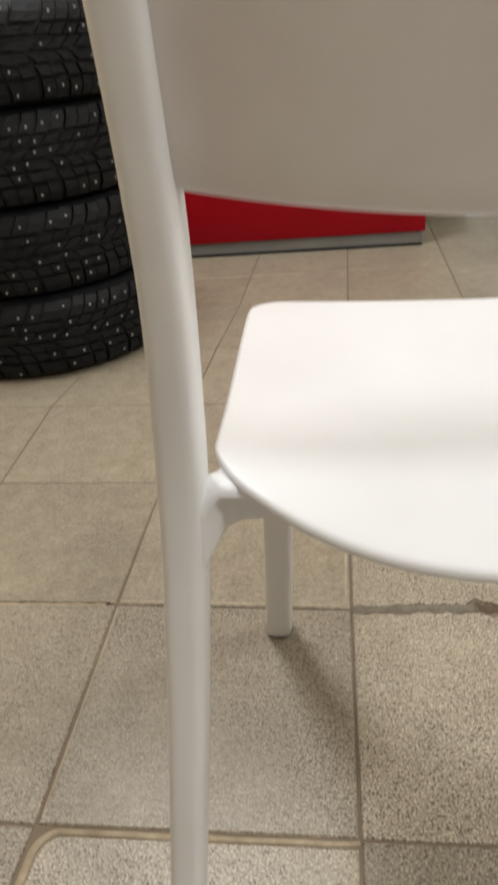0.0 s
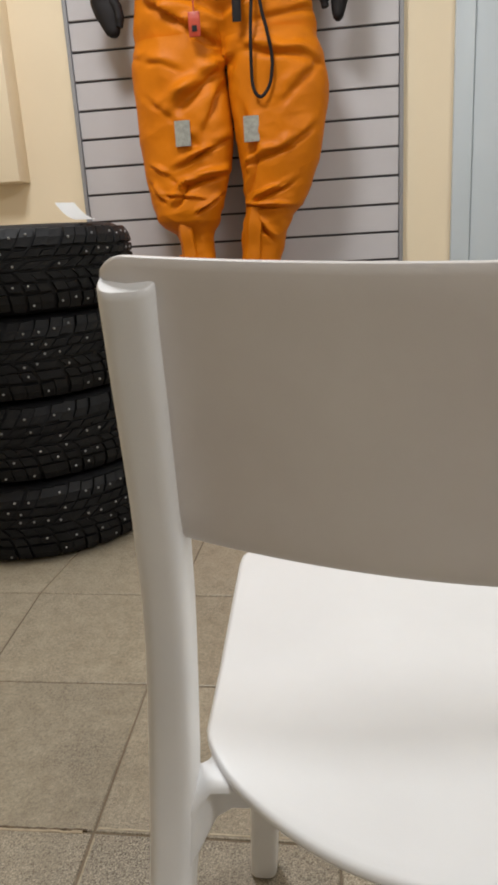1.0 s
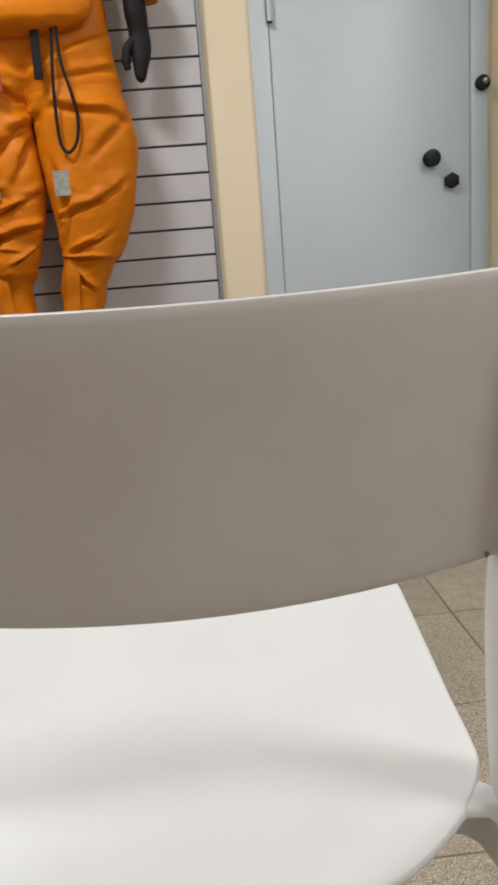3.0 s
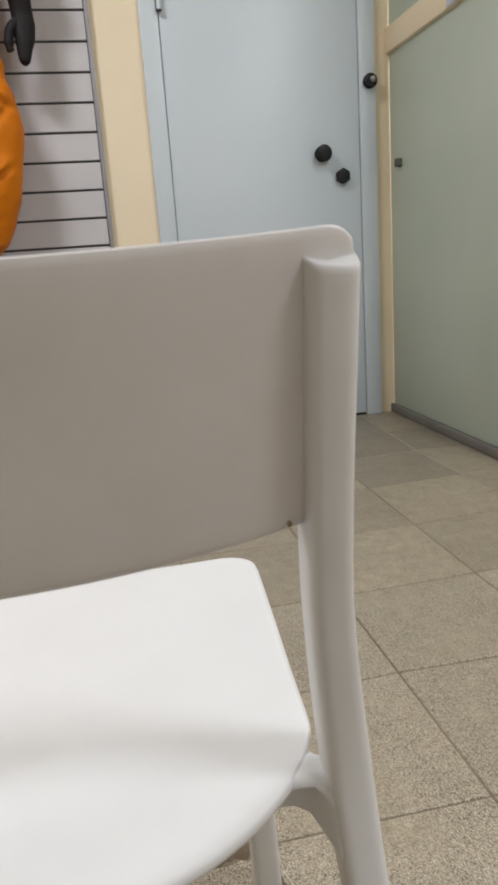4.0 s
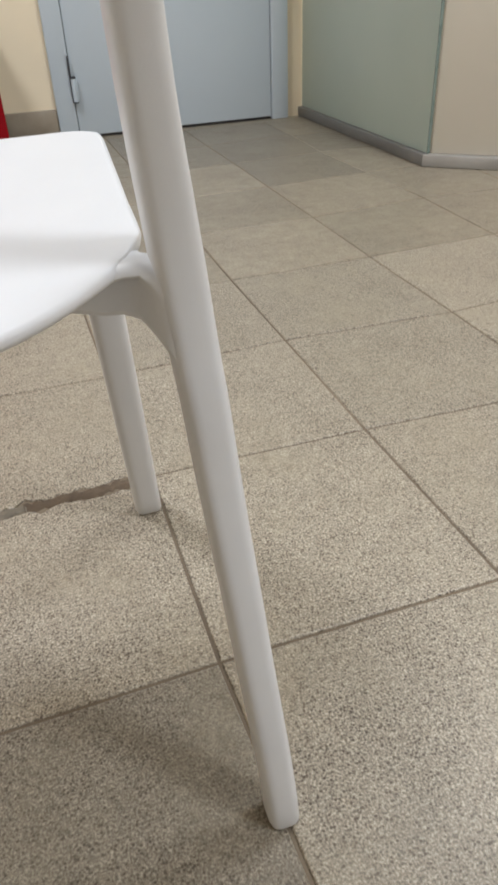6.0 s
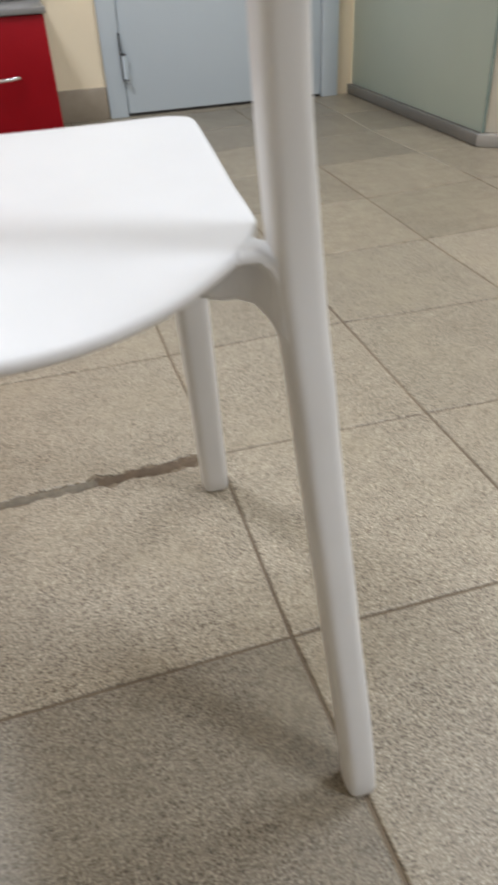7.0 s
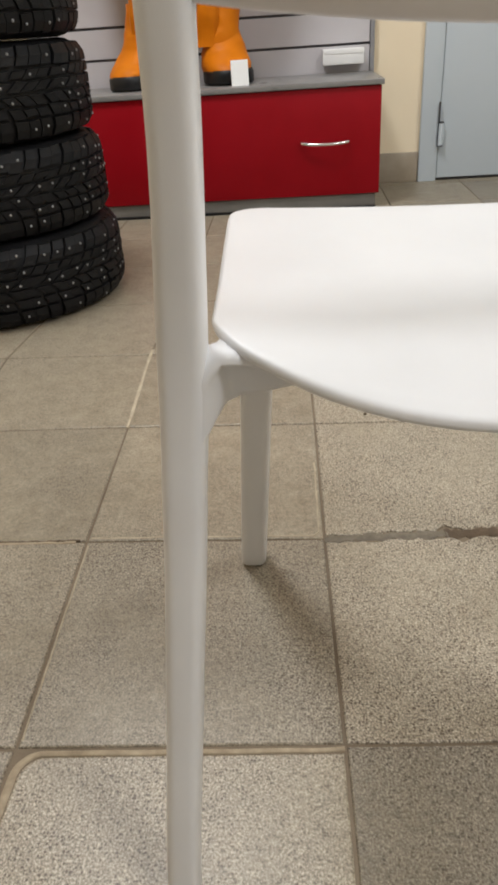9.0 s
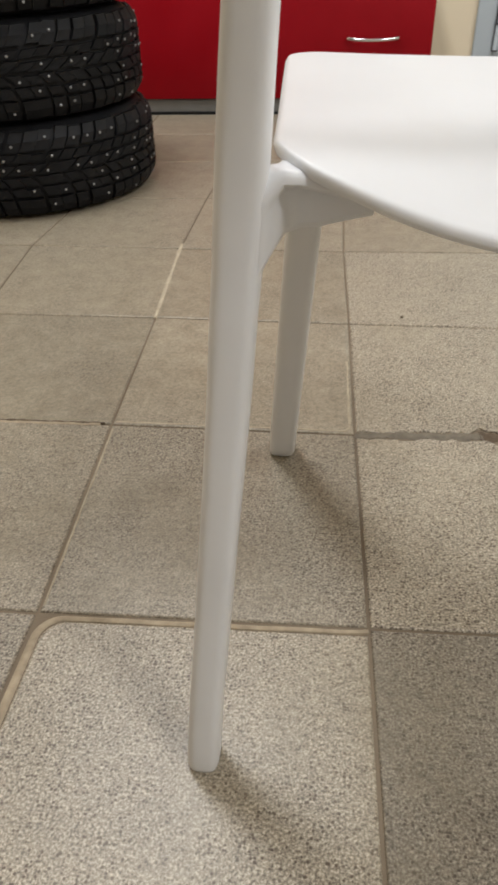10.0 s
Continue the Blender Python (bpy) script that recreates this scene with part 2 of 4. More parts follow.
# ---- structure ----
WALL = 2.71
X0, X1, Y0, Y1 = -2.3, 4.0, -2.6, WALL
DOOR_L, DOOR_R, DOOR_H = 0.495, 1.475, 2.09
bm = block(X0, DOOR_L, WALL, WALL + 0.15, 0, CEIL)
block(DOOR_R, X1, WALL, WALL + 0.15, 0, CEIL, bm=bm)
block(DOOR_L, DOOR_R, WALL, WALL + 0.15, DOOR_H, CEIL, bm=bm)
tagged(part("wall_north", bm, "cream", smooth=False), "cream painted wall behind cabinet and door", "wall", kind="structure")
tagged(part("wall_south", block(X0, X1, Y0 - 0.15, Y0, 0, CEIL), "rear", smooth=False), "plain painted wall at the back", "wall", kind="structure")
tagged(part("wall_west", block(X0 - 0.15, X0, Y0, Y1, 0, CEIL), "cream", smooth=False), "plain cream painted side wall", "wall", kind="structure")
tagged(part("wall_east", block(X1, X1 + 0.15, Y0, Y1, 0, CEIL), "cream", smooth=False), "plain cream wall beyond the glass partition", "wall", kind="structure")
tagged(part("ceiling", block(X0, X1, Y0, Y1, CEIL, CEIL + 0.1), "ceiling", smooth=False), "white ceiling with square lamps", "ceiling", kind="structure")

for lx, ly in PANELS:
    lampt = thing("ceiling_light", (lx, ly, CEIL), "square flat white panel lamp on the ceiling, out of view", "lamp", "ceiling lamps")
    bm = bmesh.new()
    for a in (-1, 1):
        block(min(a * 0.30, a * 0.27), max(a * 0.30, a * 0.27), -0.3, 0.3, -0.02, 0, bm=bm)
        block(-0.27, 0.27, min(a * 0.30, a * 0.27), max(a * 0.30, a * 0.27), -0.02, 0, bm=bm)
    part("frame", bm, "paper", lampt, smooth=False)
    part("diffuser", block(-0.268, 0.268, -0.268, 0.268, -0.012, -0.002), "diffuser", lampt, smooth=False)

for name, a, b in (("baseboard", 0.296, DOOR_L - 0.003), ("baseboard_2", X0 + 0.01, -1.04)):
    tagged(part(name, block(a, b, WALL - 0.010, WALL + 0.003, 0, 0.116, 0.002), "skirting"), "tan tile skirting along the cream wall", "skirting", kind="structure")

# steel door in its frame
door = tagged(part("door_1", block(0.5705, 1.3995, WALL - 0.012, WALL + 0.03, 0.011, 2.03, 0.003), "door"), "closed grey-blue painted steel door", "door", kind="structure")
bm = block(DOOR_L, 0.568, WALL - 0.022, WALL + 0.06, 0.0, 2.09)
block(1.402, DOOR_R, WALL - 0.022, WALL + 0.06, 0.0, 2.09, bm=bm)
block(0.568, 1.402, WALL - 0.022, WALL + 0.06, 2.034, 2.09, bm=bm)
bmesh.ops.bevel(bm, geom=bm.edges[:], offset=0.003, segments=2, profile=0.5, affect="EDGES")
part("door_frame", bm, "door", door, "grey-blue steel door frame")
part("threshold", block(0.569, 1.401, WALL - 0.004, WALL + 0.05, 0.0, 0.009, 0.002), "groove", door, "dark gap under the door")


def knob(r, depth, z, x, y, name, label, mat="black", n=24):
    bm = bmesh.new()
    rings = []
    for t, s in ((0.0, 0.82), (0.12, 0.95), (0.35, 0.72), (0.55, 0.80), (0.8, 1.0), (0.95, 0.88), (1.0, 0.6)):
        rings.append([Vector((x + r * s * math.cos(a), y - depth * t, z + r * s * math.sin(a))) for a in [2 * math.pi * (k + 0.5 * (n == 6)) / n for k in range(n)]])
    loft(bm, rings)
    return part(name, bm, mat, door, label)


knob(0.035, 0.050, 1.171, 1.225, WALL - 0.012, "door_knob", "round black door knob")
knob(0.034, 0.030, 1.077, 1.314, WALL - 0.012, "lock_rosette", "hexagonal black lock cover", n=6)
bell = knob(0.030, 0.030, 1.452, 1.445, WALL - 0.022, "bell_button", "round black button on the door frame")
bm = bmesh.new()
bmesh.ops.create_uvsphere(bm, u_segments=14, v_segments=8, radius=0.013)
bmesh.ops.translate(bm, verts=bm.verts[:], vec=(1.451, WALL - 0.052, 1.456))
part("button_cap", bm, "steel", bell, "pale metal button cap")
for z0 in (0.135, 1.72):
    hinge = part("hinge", tube([(0.574, WALL - 0.030, z0 + 0.004), (0.574, WALL - 0.030, z0 + 0.088)], 0.0095, 16), "door", door, "grey-blue barrel hinge")
    # thin dark rod stands in for the shadow line along the hinge
    part("shadow_line", tube([(0.5655, WALL - 0.029, z0), (0.5655, WALL - 0.029, z0 + 0.165)], 0.0034, 10), "groove", hinge, "dark rod that draws the shadow line beside the hinge")
    for z in (z0, z0 + 0.088):
        part("collar", tube([(0.574, WALL - 0.030, z), (0.574, WALL - 0.030, z + 0.005)], 0.0112, 16), "groove", hinge, "dark gap ring")
    part("hinge_leaf", block(0.577, 0.590, WALL - 0.020, WALL - 0.0125, z0 + 0.008, z0 + 0.084, 0.002), "door", hinge)


# slatted display panel above the cabinet
SL, SR, PITCH, SY = -1.022, 0.285, 0.1096, WALL - 0.020
slat_z0 = 0.741 - 3 * PITCH
panel = tagged(part("slatwall", block(SL, SR, SY + 0.008, WALL - 0.002, slat_z0 + 0.004, 2.55), "groove", smooth=False), "grey slatted display panel on the wall", "display panel", kind="structure")
for k in range(19):
    z = slat_z0 + k * PITCH
    part("slat", block(SL + 0.002, SR - 0.002, SY, SY + 0.010, z + 0.0045, min(z + PITCH - 0.0045, 2.55), 0.0015, seg=1), "slat", panel)
for x in (SL - 0.016, SR):
    part("edge_trim", block(x, x + 0.016, SY - 0.008, WALL - 0.002, slat_z0, 2.56, 0.002), "trim", panel, "grey edge profile")

# cream box hung on the wall
box = thing("wall_box", (-1.275, WALL, 1.03), "cream painted shallow box hung on the wall", "wall box")
part("body", block(-0.62, 0, -0.115, -0.001, 0, 0.95, 0.004), "cream", box)

# glass partition: straight run to the wall and a slanted run towards the camera's side
GX, GY = 1.528, 1.655
TH = 1.56
ang = math.atan2(-0.133, 0.155)
gdir = Vector((math.cos(ang), math.sin(ang), 0))
gnor = Vector((gdir.y, -gdir.x, 0))


def slab(p, d, length, thick, z0, z1, bevel=0.0, off=0.0):
    """An upright slab from p along d, thick to its right-hand side."""
    d = Vector(d).normalized()
    nrm = Vector((-d.y, d.x, 0))
    bm = bmesh.new()
    a = Vector(p) + nrm * off
    pts = [a, a + d * length, a + d * length + nrm * thick, a + nrm * thick]
    vs = [bm.verts.new((q.x, q.y, z)) for z in (z0, z1) for q in pts]
    for f in ((3, 2, 1, 0), (4, 5, 6, 7), (0, 1, 5, 4), (1, 2, 6, 5), (2, 3, 7, 6), (3, 0, 4, 7)):
        bm.faces.new([vs[i] for i in f])
    if bevel:
        bmesh.ops.bevel(bm, geom=bm.edges[:], offset=bevel, segments=2, profile=0.5, affect="EDGES")
    return bm


part_wall = tagged(new("glass_partition"), "frosted greenish glass partition on a grey plinth", "partition", kind="structure")
RUN = WALL - GY - 0.002
part("plinth", slab((GX, GY, 0), (0, 1, 0), RUN, -0.045, 0.001, 0.038, 0.003), "plinth", part_wall, "grey plinth")
part("plinth", slab((GX, GY, 0), gdir, 1.5, 0.045, 0.001, 0.038, 0.003), "plinth_pale", part_wall, "pale aluminium plinth")
part("pane", slab((GX + 0.018, GY + 0.006, 0), (0, 1, 0), RUN - 0.01, -0.008, 0.039, TH, 0.0015), "glass", part_wall)
part("pane", slab((GX + 0.020, GY - 0.002, 0), gdir, 1.46, 0.008, 0.039, TH, 0.0015, off=0.014), "glass_warm", part_wall)
part("rail", slab((GX, GY, 0), (0, 1, 0), RUN, -0.045, TH + 0.002, TH + 0.10, 0.003), "cream", part_wall, "cream painted rail")
part("rail", slab((GX, GY, 0), gdir, 1.5, 0.045, TH + 0.002, TH + 0.10, 0.003), "cream", part_wall, "cream painted rail")
part("pane", slab((GX + 0.018, GY + 0.006, 0), (0, 1, 0), RUN - 0.01, -0.008, TH + 0.102, 2.4, 0.0015), "glass", part_wall)
part("pane", slab((GX + 0.020, GY - 0.002, 0), gdir, 1.46, 0.008, TH + 0.102, 2.4, 0.0015, off=0.014), "glass", part_wall)
part("pane_edge", slab((GX + 0.0170, GY + 0.002, 0), (0, 1, 0), 0.003, -0.0095, 0.040, TH), "glass_edge", part_wall, "dark green glass edge", smooth=False)
for y, z in ((2.60, 1.112), (GY + 0.035, 1.077)):
    part("glass_clip", block(GX - 0.006, GX + 0.030, y - 0.015, y + 0.015, z - 0.017, z + 0.017, 0.004), "dull", part_wall, "small metal glass clip")
note = thing("paper_note", (GX - 0.003, 2.05, TH + 0.004), "pale lilac paper sheet fixed to the partition rail", "paper")
part("sheet", block(-0.002, 0.0, -0.09, 0.10, 0, 0.15), "lilac", note, smooth=False)

# ---- chair ----
chair = thing("plastic_chair", (0.1055, 0, 0), "white one-piece plastic chair with wide curved backrest", "chair", turn=-1.45)
POST = [(0.0, 0.2340, -0.1420, 0.0128, 0.0160), (0.20, 0.2215, -0.0985, 0.0132, 0.0165), (0.36, 0.2112, -0.0640, 0.0143, 0.0165),
        (0.45, 0.2053, -0.0530, 0.0149, 0.0160), (0.55, 0.1975, -0.0640, 0.0134, 0.0160), (0.62, 0.1936, -0.0785, 0.0130, 0.0165), (0.760, 0.1890, -0.1090, 0.0132, 0.0150)]
LEAN = [(0.0, 0.0), (0.20, 0.0008), (0.36, 0.0008), (0.45, -0.0012), (0.55, -0.0040), (0.62, -0.0048), (0.760, -0.0048)]


def spline(rows, z):
    """Catmull-Rom through rows (z, ...), by z."""
    k = max(i for i in range(len(rows) - 1) if rows[i][0] <= z or i == 0)
    r0, r1, r2, r3 = rows[max(k - 1, 0)], rows[k], rows[k + 1], rows[min(k + 2, len(rows) - 1)]
    t = (z - r1[0]) / (r2[0] - r1[0])
    return [0.5 * (2 * b + (c - a) * t + (2 * a - 5 * b + 4 * c - d) * t * t + (3 * b - a - 3 * c + d) * t ** 3) for a, b, c, d in zip(r0[1:], r1[1:], r2[1:], r3[1:])]


def rear_post(s):
    bm = bmesh.new()
    rings = []
    for z, k in [(0.0, 0.80), (0.002, 0.92), (0.006, 1.0)] + [(0.006 + 0.750 * i / 44, 1.0) for i in range(1, 45)] + [(0.7585, 1.0), (0.7595, 0.95)]:
        x, y, rx, ry = spline(POST, min(z, 0.7599))
        if s > 0:
            x += spline(LEAN, min(z, 0.7599))[0]
        else:
            x -= 0.0019 * min(1.0, max(0.0, (z - 0.50) / 0.14))
        ring = oval(s * x, y, z, rx * k, ry * k, 40, 3.5)
        if z > 0.752:
            ring = [Vector((q.x, q.y, min(q.z + 0.55 * (q.y - y) - (0.10 if s > 0 else 0.03) * (s * q.x - x), 0.7600))) for q in ring]
        rings.append(ring)
    loft(bm, rings)
    return bm


def front_leg(s):
    bm = bmesh.new()
    rings = []
    for z, k in [(0.0, 0.80), (0.002, 0.92), (0.006, 1.0)] + [(0.006 + 0.427 * i / 20, 1.0) for i in range(1, 21)]:
        t = z / 0.435
        rings.append(oval(s * (0.2060 - 0.030 * t), 0.284 - 0.085 * t, z, (0.0162 + 0.001 * t) * k, (0.0170 + 0.002 * t) * k, 40, 3.8))
    loft(bm, rings)
    return bm


def backrest():
    """A curved panel with a flat-topped rim, bowed to the rear, leaning back, thickened where it runs into the posts."""
    bm = bmesh.new()
    rings, r, n, m = [], 0.015, 72, 18
    for i in range(n + 1):
        u = -math.cos(math.pi * i / n)
        u = 0.5 * u + 0.5 * (2 * i / n - 1)
        half = 0.2030 if u < 0 else 0.1985
        x = u * half
        bow = 1 - u * u
        zb, zt = 0.6086 + 0.0176 * u * u - 0.0013 * u, 0.7601 + 0.0086 * u * u + 0.0014 * u
        over = max(0.0, (abs(x) - (half - r)) / r)
        zt -= r * (1 - math.sqrt(max(0.0, 1 - over * over)))
        zb += r * (1 - math.sqrt(max(0.0, 1 - over * over)))
        th = 0.0054 * math.sqrt(max(0.08, 1 - max(0.0, (abs(x) - (half - 0.003)) / 0.003) ** 2))
        swell = min(1.0, max(0.0, (abs(x) - 0.158) / 0.020))
        swell = 0.0032 * swell ** 2 * min(1.0, max(0.0, (half - 0.004 - abs(x)) / 0.012))
        ring = []
        for side in (1, -1):
            for j in range(m + 1):
                t = (0.0, 0.004, 0.013, 0.036)[j] if j < 4 else (1.0, 0.996, 0.987, 0.964)[m - j] if j > m - 4 else 0.036 + 0.928 * (j - 3) / (m - 6)
                t = t if side > 0 else 1 - t
                z = zb + (zt - zb) * t
                edge = min(t, 1 - t) * (zt - zb)
                k = 0.48 + 0.52 * math.sqrt(max(0.0, 1 - max(0.0, 1 - edge / 0.0054) ** 2)) if edge < 0.0054 else 1.0
                h = (z - 0.607) / 0.15
                y = -0.0685 - 0.0355 * h - 0.001 * h * h - 0.028 * bow
                rear = swell * min(1.0, max(0.0, (zt - 0.010 - z) / 0.02)) * min(1.0, max(0.0, (z - zb - 0.001) / 0.006)) if side < 0 else 0.0
                ring.append(Vector((x, y + side * (th * k + rear), z)))
        rings.append(ring)
    loft(bm, rings)
    return bm


def seat_z(y, u):
    """Height of the seat: nearly level in front, scooped towards the middle of its rear edge."""
    t = min(1.0, max(0.0, (y + 0.134 - 0.018 * u) / 0.135))
    t = t * t * (3 - 2 * t)
    z = 0.4493 - (0.0318 - 0.0262 * u * u + 0.0036 * u ** 6) * (1 - t)
    if y > 0.05:
        f = (y - 0.05) / 0.2
        z += 0.013 * f - 0.003 * f ** 3
    return z + 0.004 * u * u


def seat_rear(u):
    """How far back the seat reaches."""
    return -0.1046 + 0.0690 * abs(u) ** 3.3 + 0.020 * (1 - math.sqrt(max(0.0, 1 - max(0.0, (abs(u) - 0.86) / 0.14) ** 2)))


def seat():
    bm = bmesh.new()
    rings, n, m = [], 110, 44
    for i in range(n + 1):
        u = 0.5 * -math.cos(math.pi * i / n) + 0.5 * (2 * i / n - 1)
        r = 0.034
        over = max(0.0, (abs(u) * 0.199 - (0.199 - r)) / r)
        yf = 0.249 - r * (1 - math.sqrt(max(0.0, 1 - over * over)))
        yr = seat_rear(u)
        th = 0.0043 * math.sqrt(max(0.05, 1 - max(0.0, (abs(u) - 0.975) / 0.025) ** 2))
        ring = []
        for side in (1, -1):
            for j in range(m + 1):
                q = j if side > 0 else m - j
                rim = (0.0, 0.0003, 0.0010, 0.0022, 0.0045)
                y = yr + rim[q] if q < 5 else yf - rim[m - q] if q > m - 5 else yr + 0.0045 + (yf - yr - 0.009) * (q - 4) / (m - 8)
                edge = min(y - yr, yf - y)
                k = math.sqrt(max(0.0, 1 - max(0.0, 1 - edge / 0.0045) ** 2)) if edge < 0.0045 else 1.0
                hw = 0.1915 + 0.013 * max(0.0, min(1.0, (y + 0.03) / 0.26))
                ring.append(Vector((u * hw, y, seat_z(y, u) - 0.0030 + side * th * max(k, 0.05))))
        rings.append(ring)
    loft(bm, rings)
    return bm


def bracket(s):
    """The saddle that joins the rear post to the seat, over a web set a little back."""
    bm = bmesh.new()
    rings = []
    for x, zl, zh, yf, yb, back, r in ((0.211, 0.350, 0.4480, -0.0670, -0.040, 0.0, 0.020), (0.206, 0.361, 0.4478, -0.0670, -0.038, 0.0, 0.020), (0.201, 0.374, 0.4472, -0.0670, -0.037, 0.0, 0.020), (0.196, 0.387, 0.4464, -0.0665, -0.037, 0.0, 0.018), (0.191, 0.397, 0.4463, -0.0650, -0.036, 0.001, 0.016),
                                       (0.187, 0.403, 0.4458, -0.0630, -0.034, 0.004, 0.010), (0.182, 0.4080, 0.0001, -0.0610, -0.026, 0.012, 0.0075), (0.173, 0.4100, -0.0007, -0.0595, -0.010, 0.016, 0.006), (0.162, 0.4110, -0.0022, -0.0580, 0.0, 0.014, 0.006), (0.150, 0.4150, -0.0036, -0.0560, 0.0, 0.010, 0.005), (0.132, 0.4190, -0.006, -0.050, 0.0, 0.004, 0.002)):
        if zh < 0.1:
            zh += seat_z(-0.045, x / 0.1925)
        ring = [Vector((s * x, yb, zl)), Vector((s * x, yb, zh - r * 0.6))]
        ring += [Vector((s * x, yb - 0.5 * r * (1 - math.cos(a)), zh - r * 0.6 * (1 - math.sin(a)))) for a in [math.pi / 8 * k for k in range(1, 5)]]
        ring += [Vector((s * x, yf + r * (1 - math.sin(a)), zh - r * (1 - math.cos(a)))) for a in [math.pi / 12 * k for k in range(7)]]
        ring += [Vector((s * x, yf + back * 0.15, zh - r - 0.002)), Vector((s * x, yf + back * 0.7, zh - r - 0.005)), Vector((s * x, yf + back, zh - r - 0.0065)), Vector((s * x, yf + back, zl + 0.004)), Vector((s * x, yf + back + 0.004, zl))]
        follow = min(1.0, max(0.0, (x - 0.180) / 0.018))
        for q in ring:
            q.y += follow * 0.80 * min(0.0, spline(POST, min(q.z, 0.45))[1] + 0.053)
        rings.append(ring)
    loft(bm, rings)
    return bm


def side_rail(s):
    """The deep rib under the seat, from bracket to front leg."""
    bm = bmesh.new()
    rings = []
    for y, zl, zh, x, hx in ((-0.030, 0.410, 0.428, 0.168, 0.014), (-0.01, 0.406, 0.430, 0.166, 0.017), (0.06, 0.405, 0.439, 0.167, 0.015), (0.13, 0.402, 0.447, 0.170, 0.012),
                             (0.18, 0.399, 0.449, 0.175, 0.012), (0.215, 0.402, 0.449, 0.177, 0.013)):
        rings.append([Vector((s * x + hx * math.copysign(abs(math.cos(a)) ** 0.6, math.cos(a)), y, (zl + zh) / 2 + (zh - zl) / 2 * math.copysign(abs(math.sin(a)) ** 0.6, math.sin(a)))) for a in [2 * math.pi * k / 16 for k in range(16)]])
    loft(bm, rings)
    return bm


def moulded(bm):
    """The chair sags a little towards one side."""
    for v in bm.verts:
        v.co.z *= 1 - 0.0100 * (v.co.x + 0.2) / 0.4
        v.co.x += 0.0100 * v.co.z
    return bm


part("seat", moulded(seat()), "plastic", chair)
part("backrest", moulded(backrest()), "plastic_worn", chair)
for s in (-1, 1):
    part("rear_leg", moulded(rear_post(s)), "plastic", chair)
    part("front_leg", moulded(front_leg(s)), "plastic", chair)
    part("bracket", moulded(bracket(s)), "plastic", chair)
    part("side_rail", moulded(side_rail(s)), "plastic", chair)

for gx, gz, gr, mat in ((0.1675, 0.6243, 0.0014, "grime"), (-0.115, 0.665, 0.0005, "mortar")):
    bm = bmesh.new()
    bmesh.ops.create_icosphere(bm, subdivisions=2, radius=gr)
    gu, gh = gx / 0.2, (gz - 0.607) / 0.15
    gy = -0.0685 - 0.0355 * gh - 0.001 * gh * gh - 0.028 * (1 - gu * gu) - 0.0054 - (0.0011 if gx > 0.16 else 0)
    for v in bm.verts:
        v.co = Vector((v.co.x * (1 + 0.4 * noise.noise(v.co * 400)) + gx, v.co.y * 0.25 + gy, v.co.z * 1.3 + gz))
    part("grime_spot", moulded(bm), mat, chair, "small dark speck of grime")

# ---- cabinet ----
CX0, CX1, CY = -1.008, 0.286, 2.285
cab = thing("drawer_cabinet", ((CX0 + CX1) / 2, CY, 0), "low red drawer cabinet with grey top and plinth", "cabinet")
hw = (CX1 - CX0) / 2
part("body", block(-hw + 0.004, hw - 0.004, 0.0, 0.395, 0.052, 0.407, 0.002), "trim", cab)
part("drawer_front", block(-hw, hw, -0.018, -0.002, 0.053, 0.407, 0.0015), "red", cab, "glossy red drawer front")
part("countertop", block(-hw - 0.004, hw + 0.008, -0.028, 0.400, 0.4095, 0.427, 0.002), "top", cab, "grey laminate top")
part("plinth", block(-hw + 0.006, hw - 0.012, -0.008, 0.39, 0.0, 0.050, 0.002), "plinth", cab, "grey plinth")
part("plinth_joint", block(-hw + 0.004, hw - 0.010, -0.013, 0.0, 0.0, 0.009), "black", cab, smooth=False)
for hx in (-0.452, 0.452):
    pts = [(hx - 0.083, -0.020, 0.236), (hx - 0.080, -0.032, 0.235), (hx - 0.05, -0.044, 0.233), (hx, -0.050, 0.232), (hx + 0.05, -0.044, 0.233), (hx + 0.080, -0.032, 0.235), (hx + 0.083, -0.020, 0.236)]
    part("handle", tube(smooth_path(pts, 5), 0.0055, 10), "chrome", cab, "bowed chrome handle")
lock = part("lock", tube([(0.012, -0.018, 0.366), (0.012, -0.026, 0.366), (0.012, -0.0265, 0.366)], [0.013, 0.012, 0.010], 16), "chrome", cab, "chrome cylinder lock")
part("key", block(0.008, 0.016, -0.044, -0.027, 0.350, 0.372, 0.001), "chrome", lock, "small key in the lock")

# ---- stack of studded tyres ----
TR, TW = 0.3345, 0.2045


def tread_r(z):
    t = abs(z - TW / 2) / (TW / 2)
    return TR - 0.0015 * t * t - 0.026 * max(0.0, (t - 0.55) / 0.45) ** 2


def tyre_carcass():
    bm = bmesh.new()
    half = [(0.216, 0.034), (0.222, 0.022), (0.236, 0.011), (0.256, 0.003), (0.276, 0.0), (0.294, 0.004), (0.308, 0.013), (0.3165, 0.024), (0.3225, 0.038), (0.3265, 0.060), (0.3275, 0.085)]
    prof = half + [(r, TW - z) for r, z in half[::-1]]
    inner = [(0.300, TW - 0.05), (0.318, TW / 2), (0.300, 0.05)]
    prof = prof + [(r - 0.012, z) for r, z in inner]
    n = 96
    vs = [[bm.verts.new((r * math.cos(2 * math.pi * k / n), r * math.sin(2 * math.pi * k / n), z)) for r, z in prof] for k in range(n)]
    m = len(prof)
    for k in range(n):
        for j in range(m):
            bm.faces.new((vs[k][j], vs[(k + 1) % n][j], vs[(k + 1) % n][(j + 1) % m], vs[k][(j + 1) % m]))
    return bm


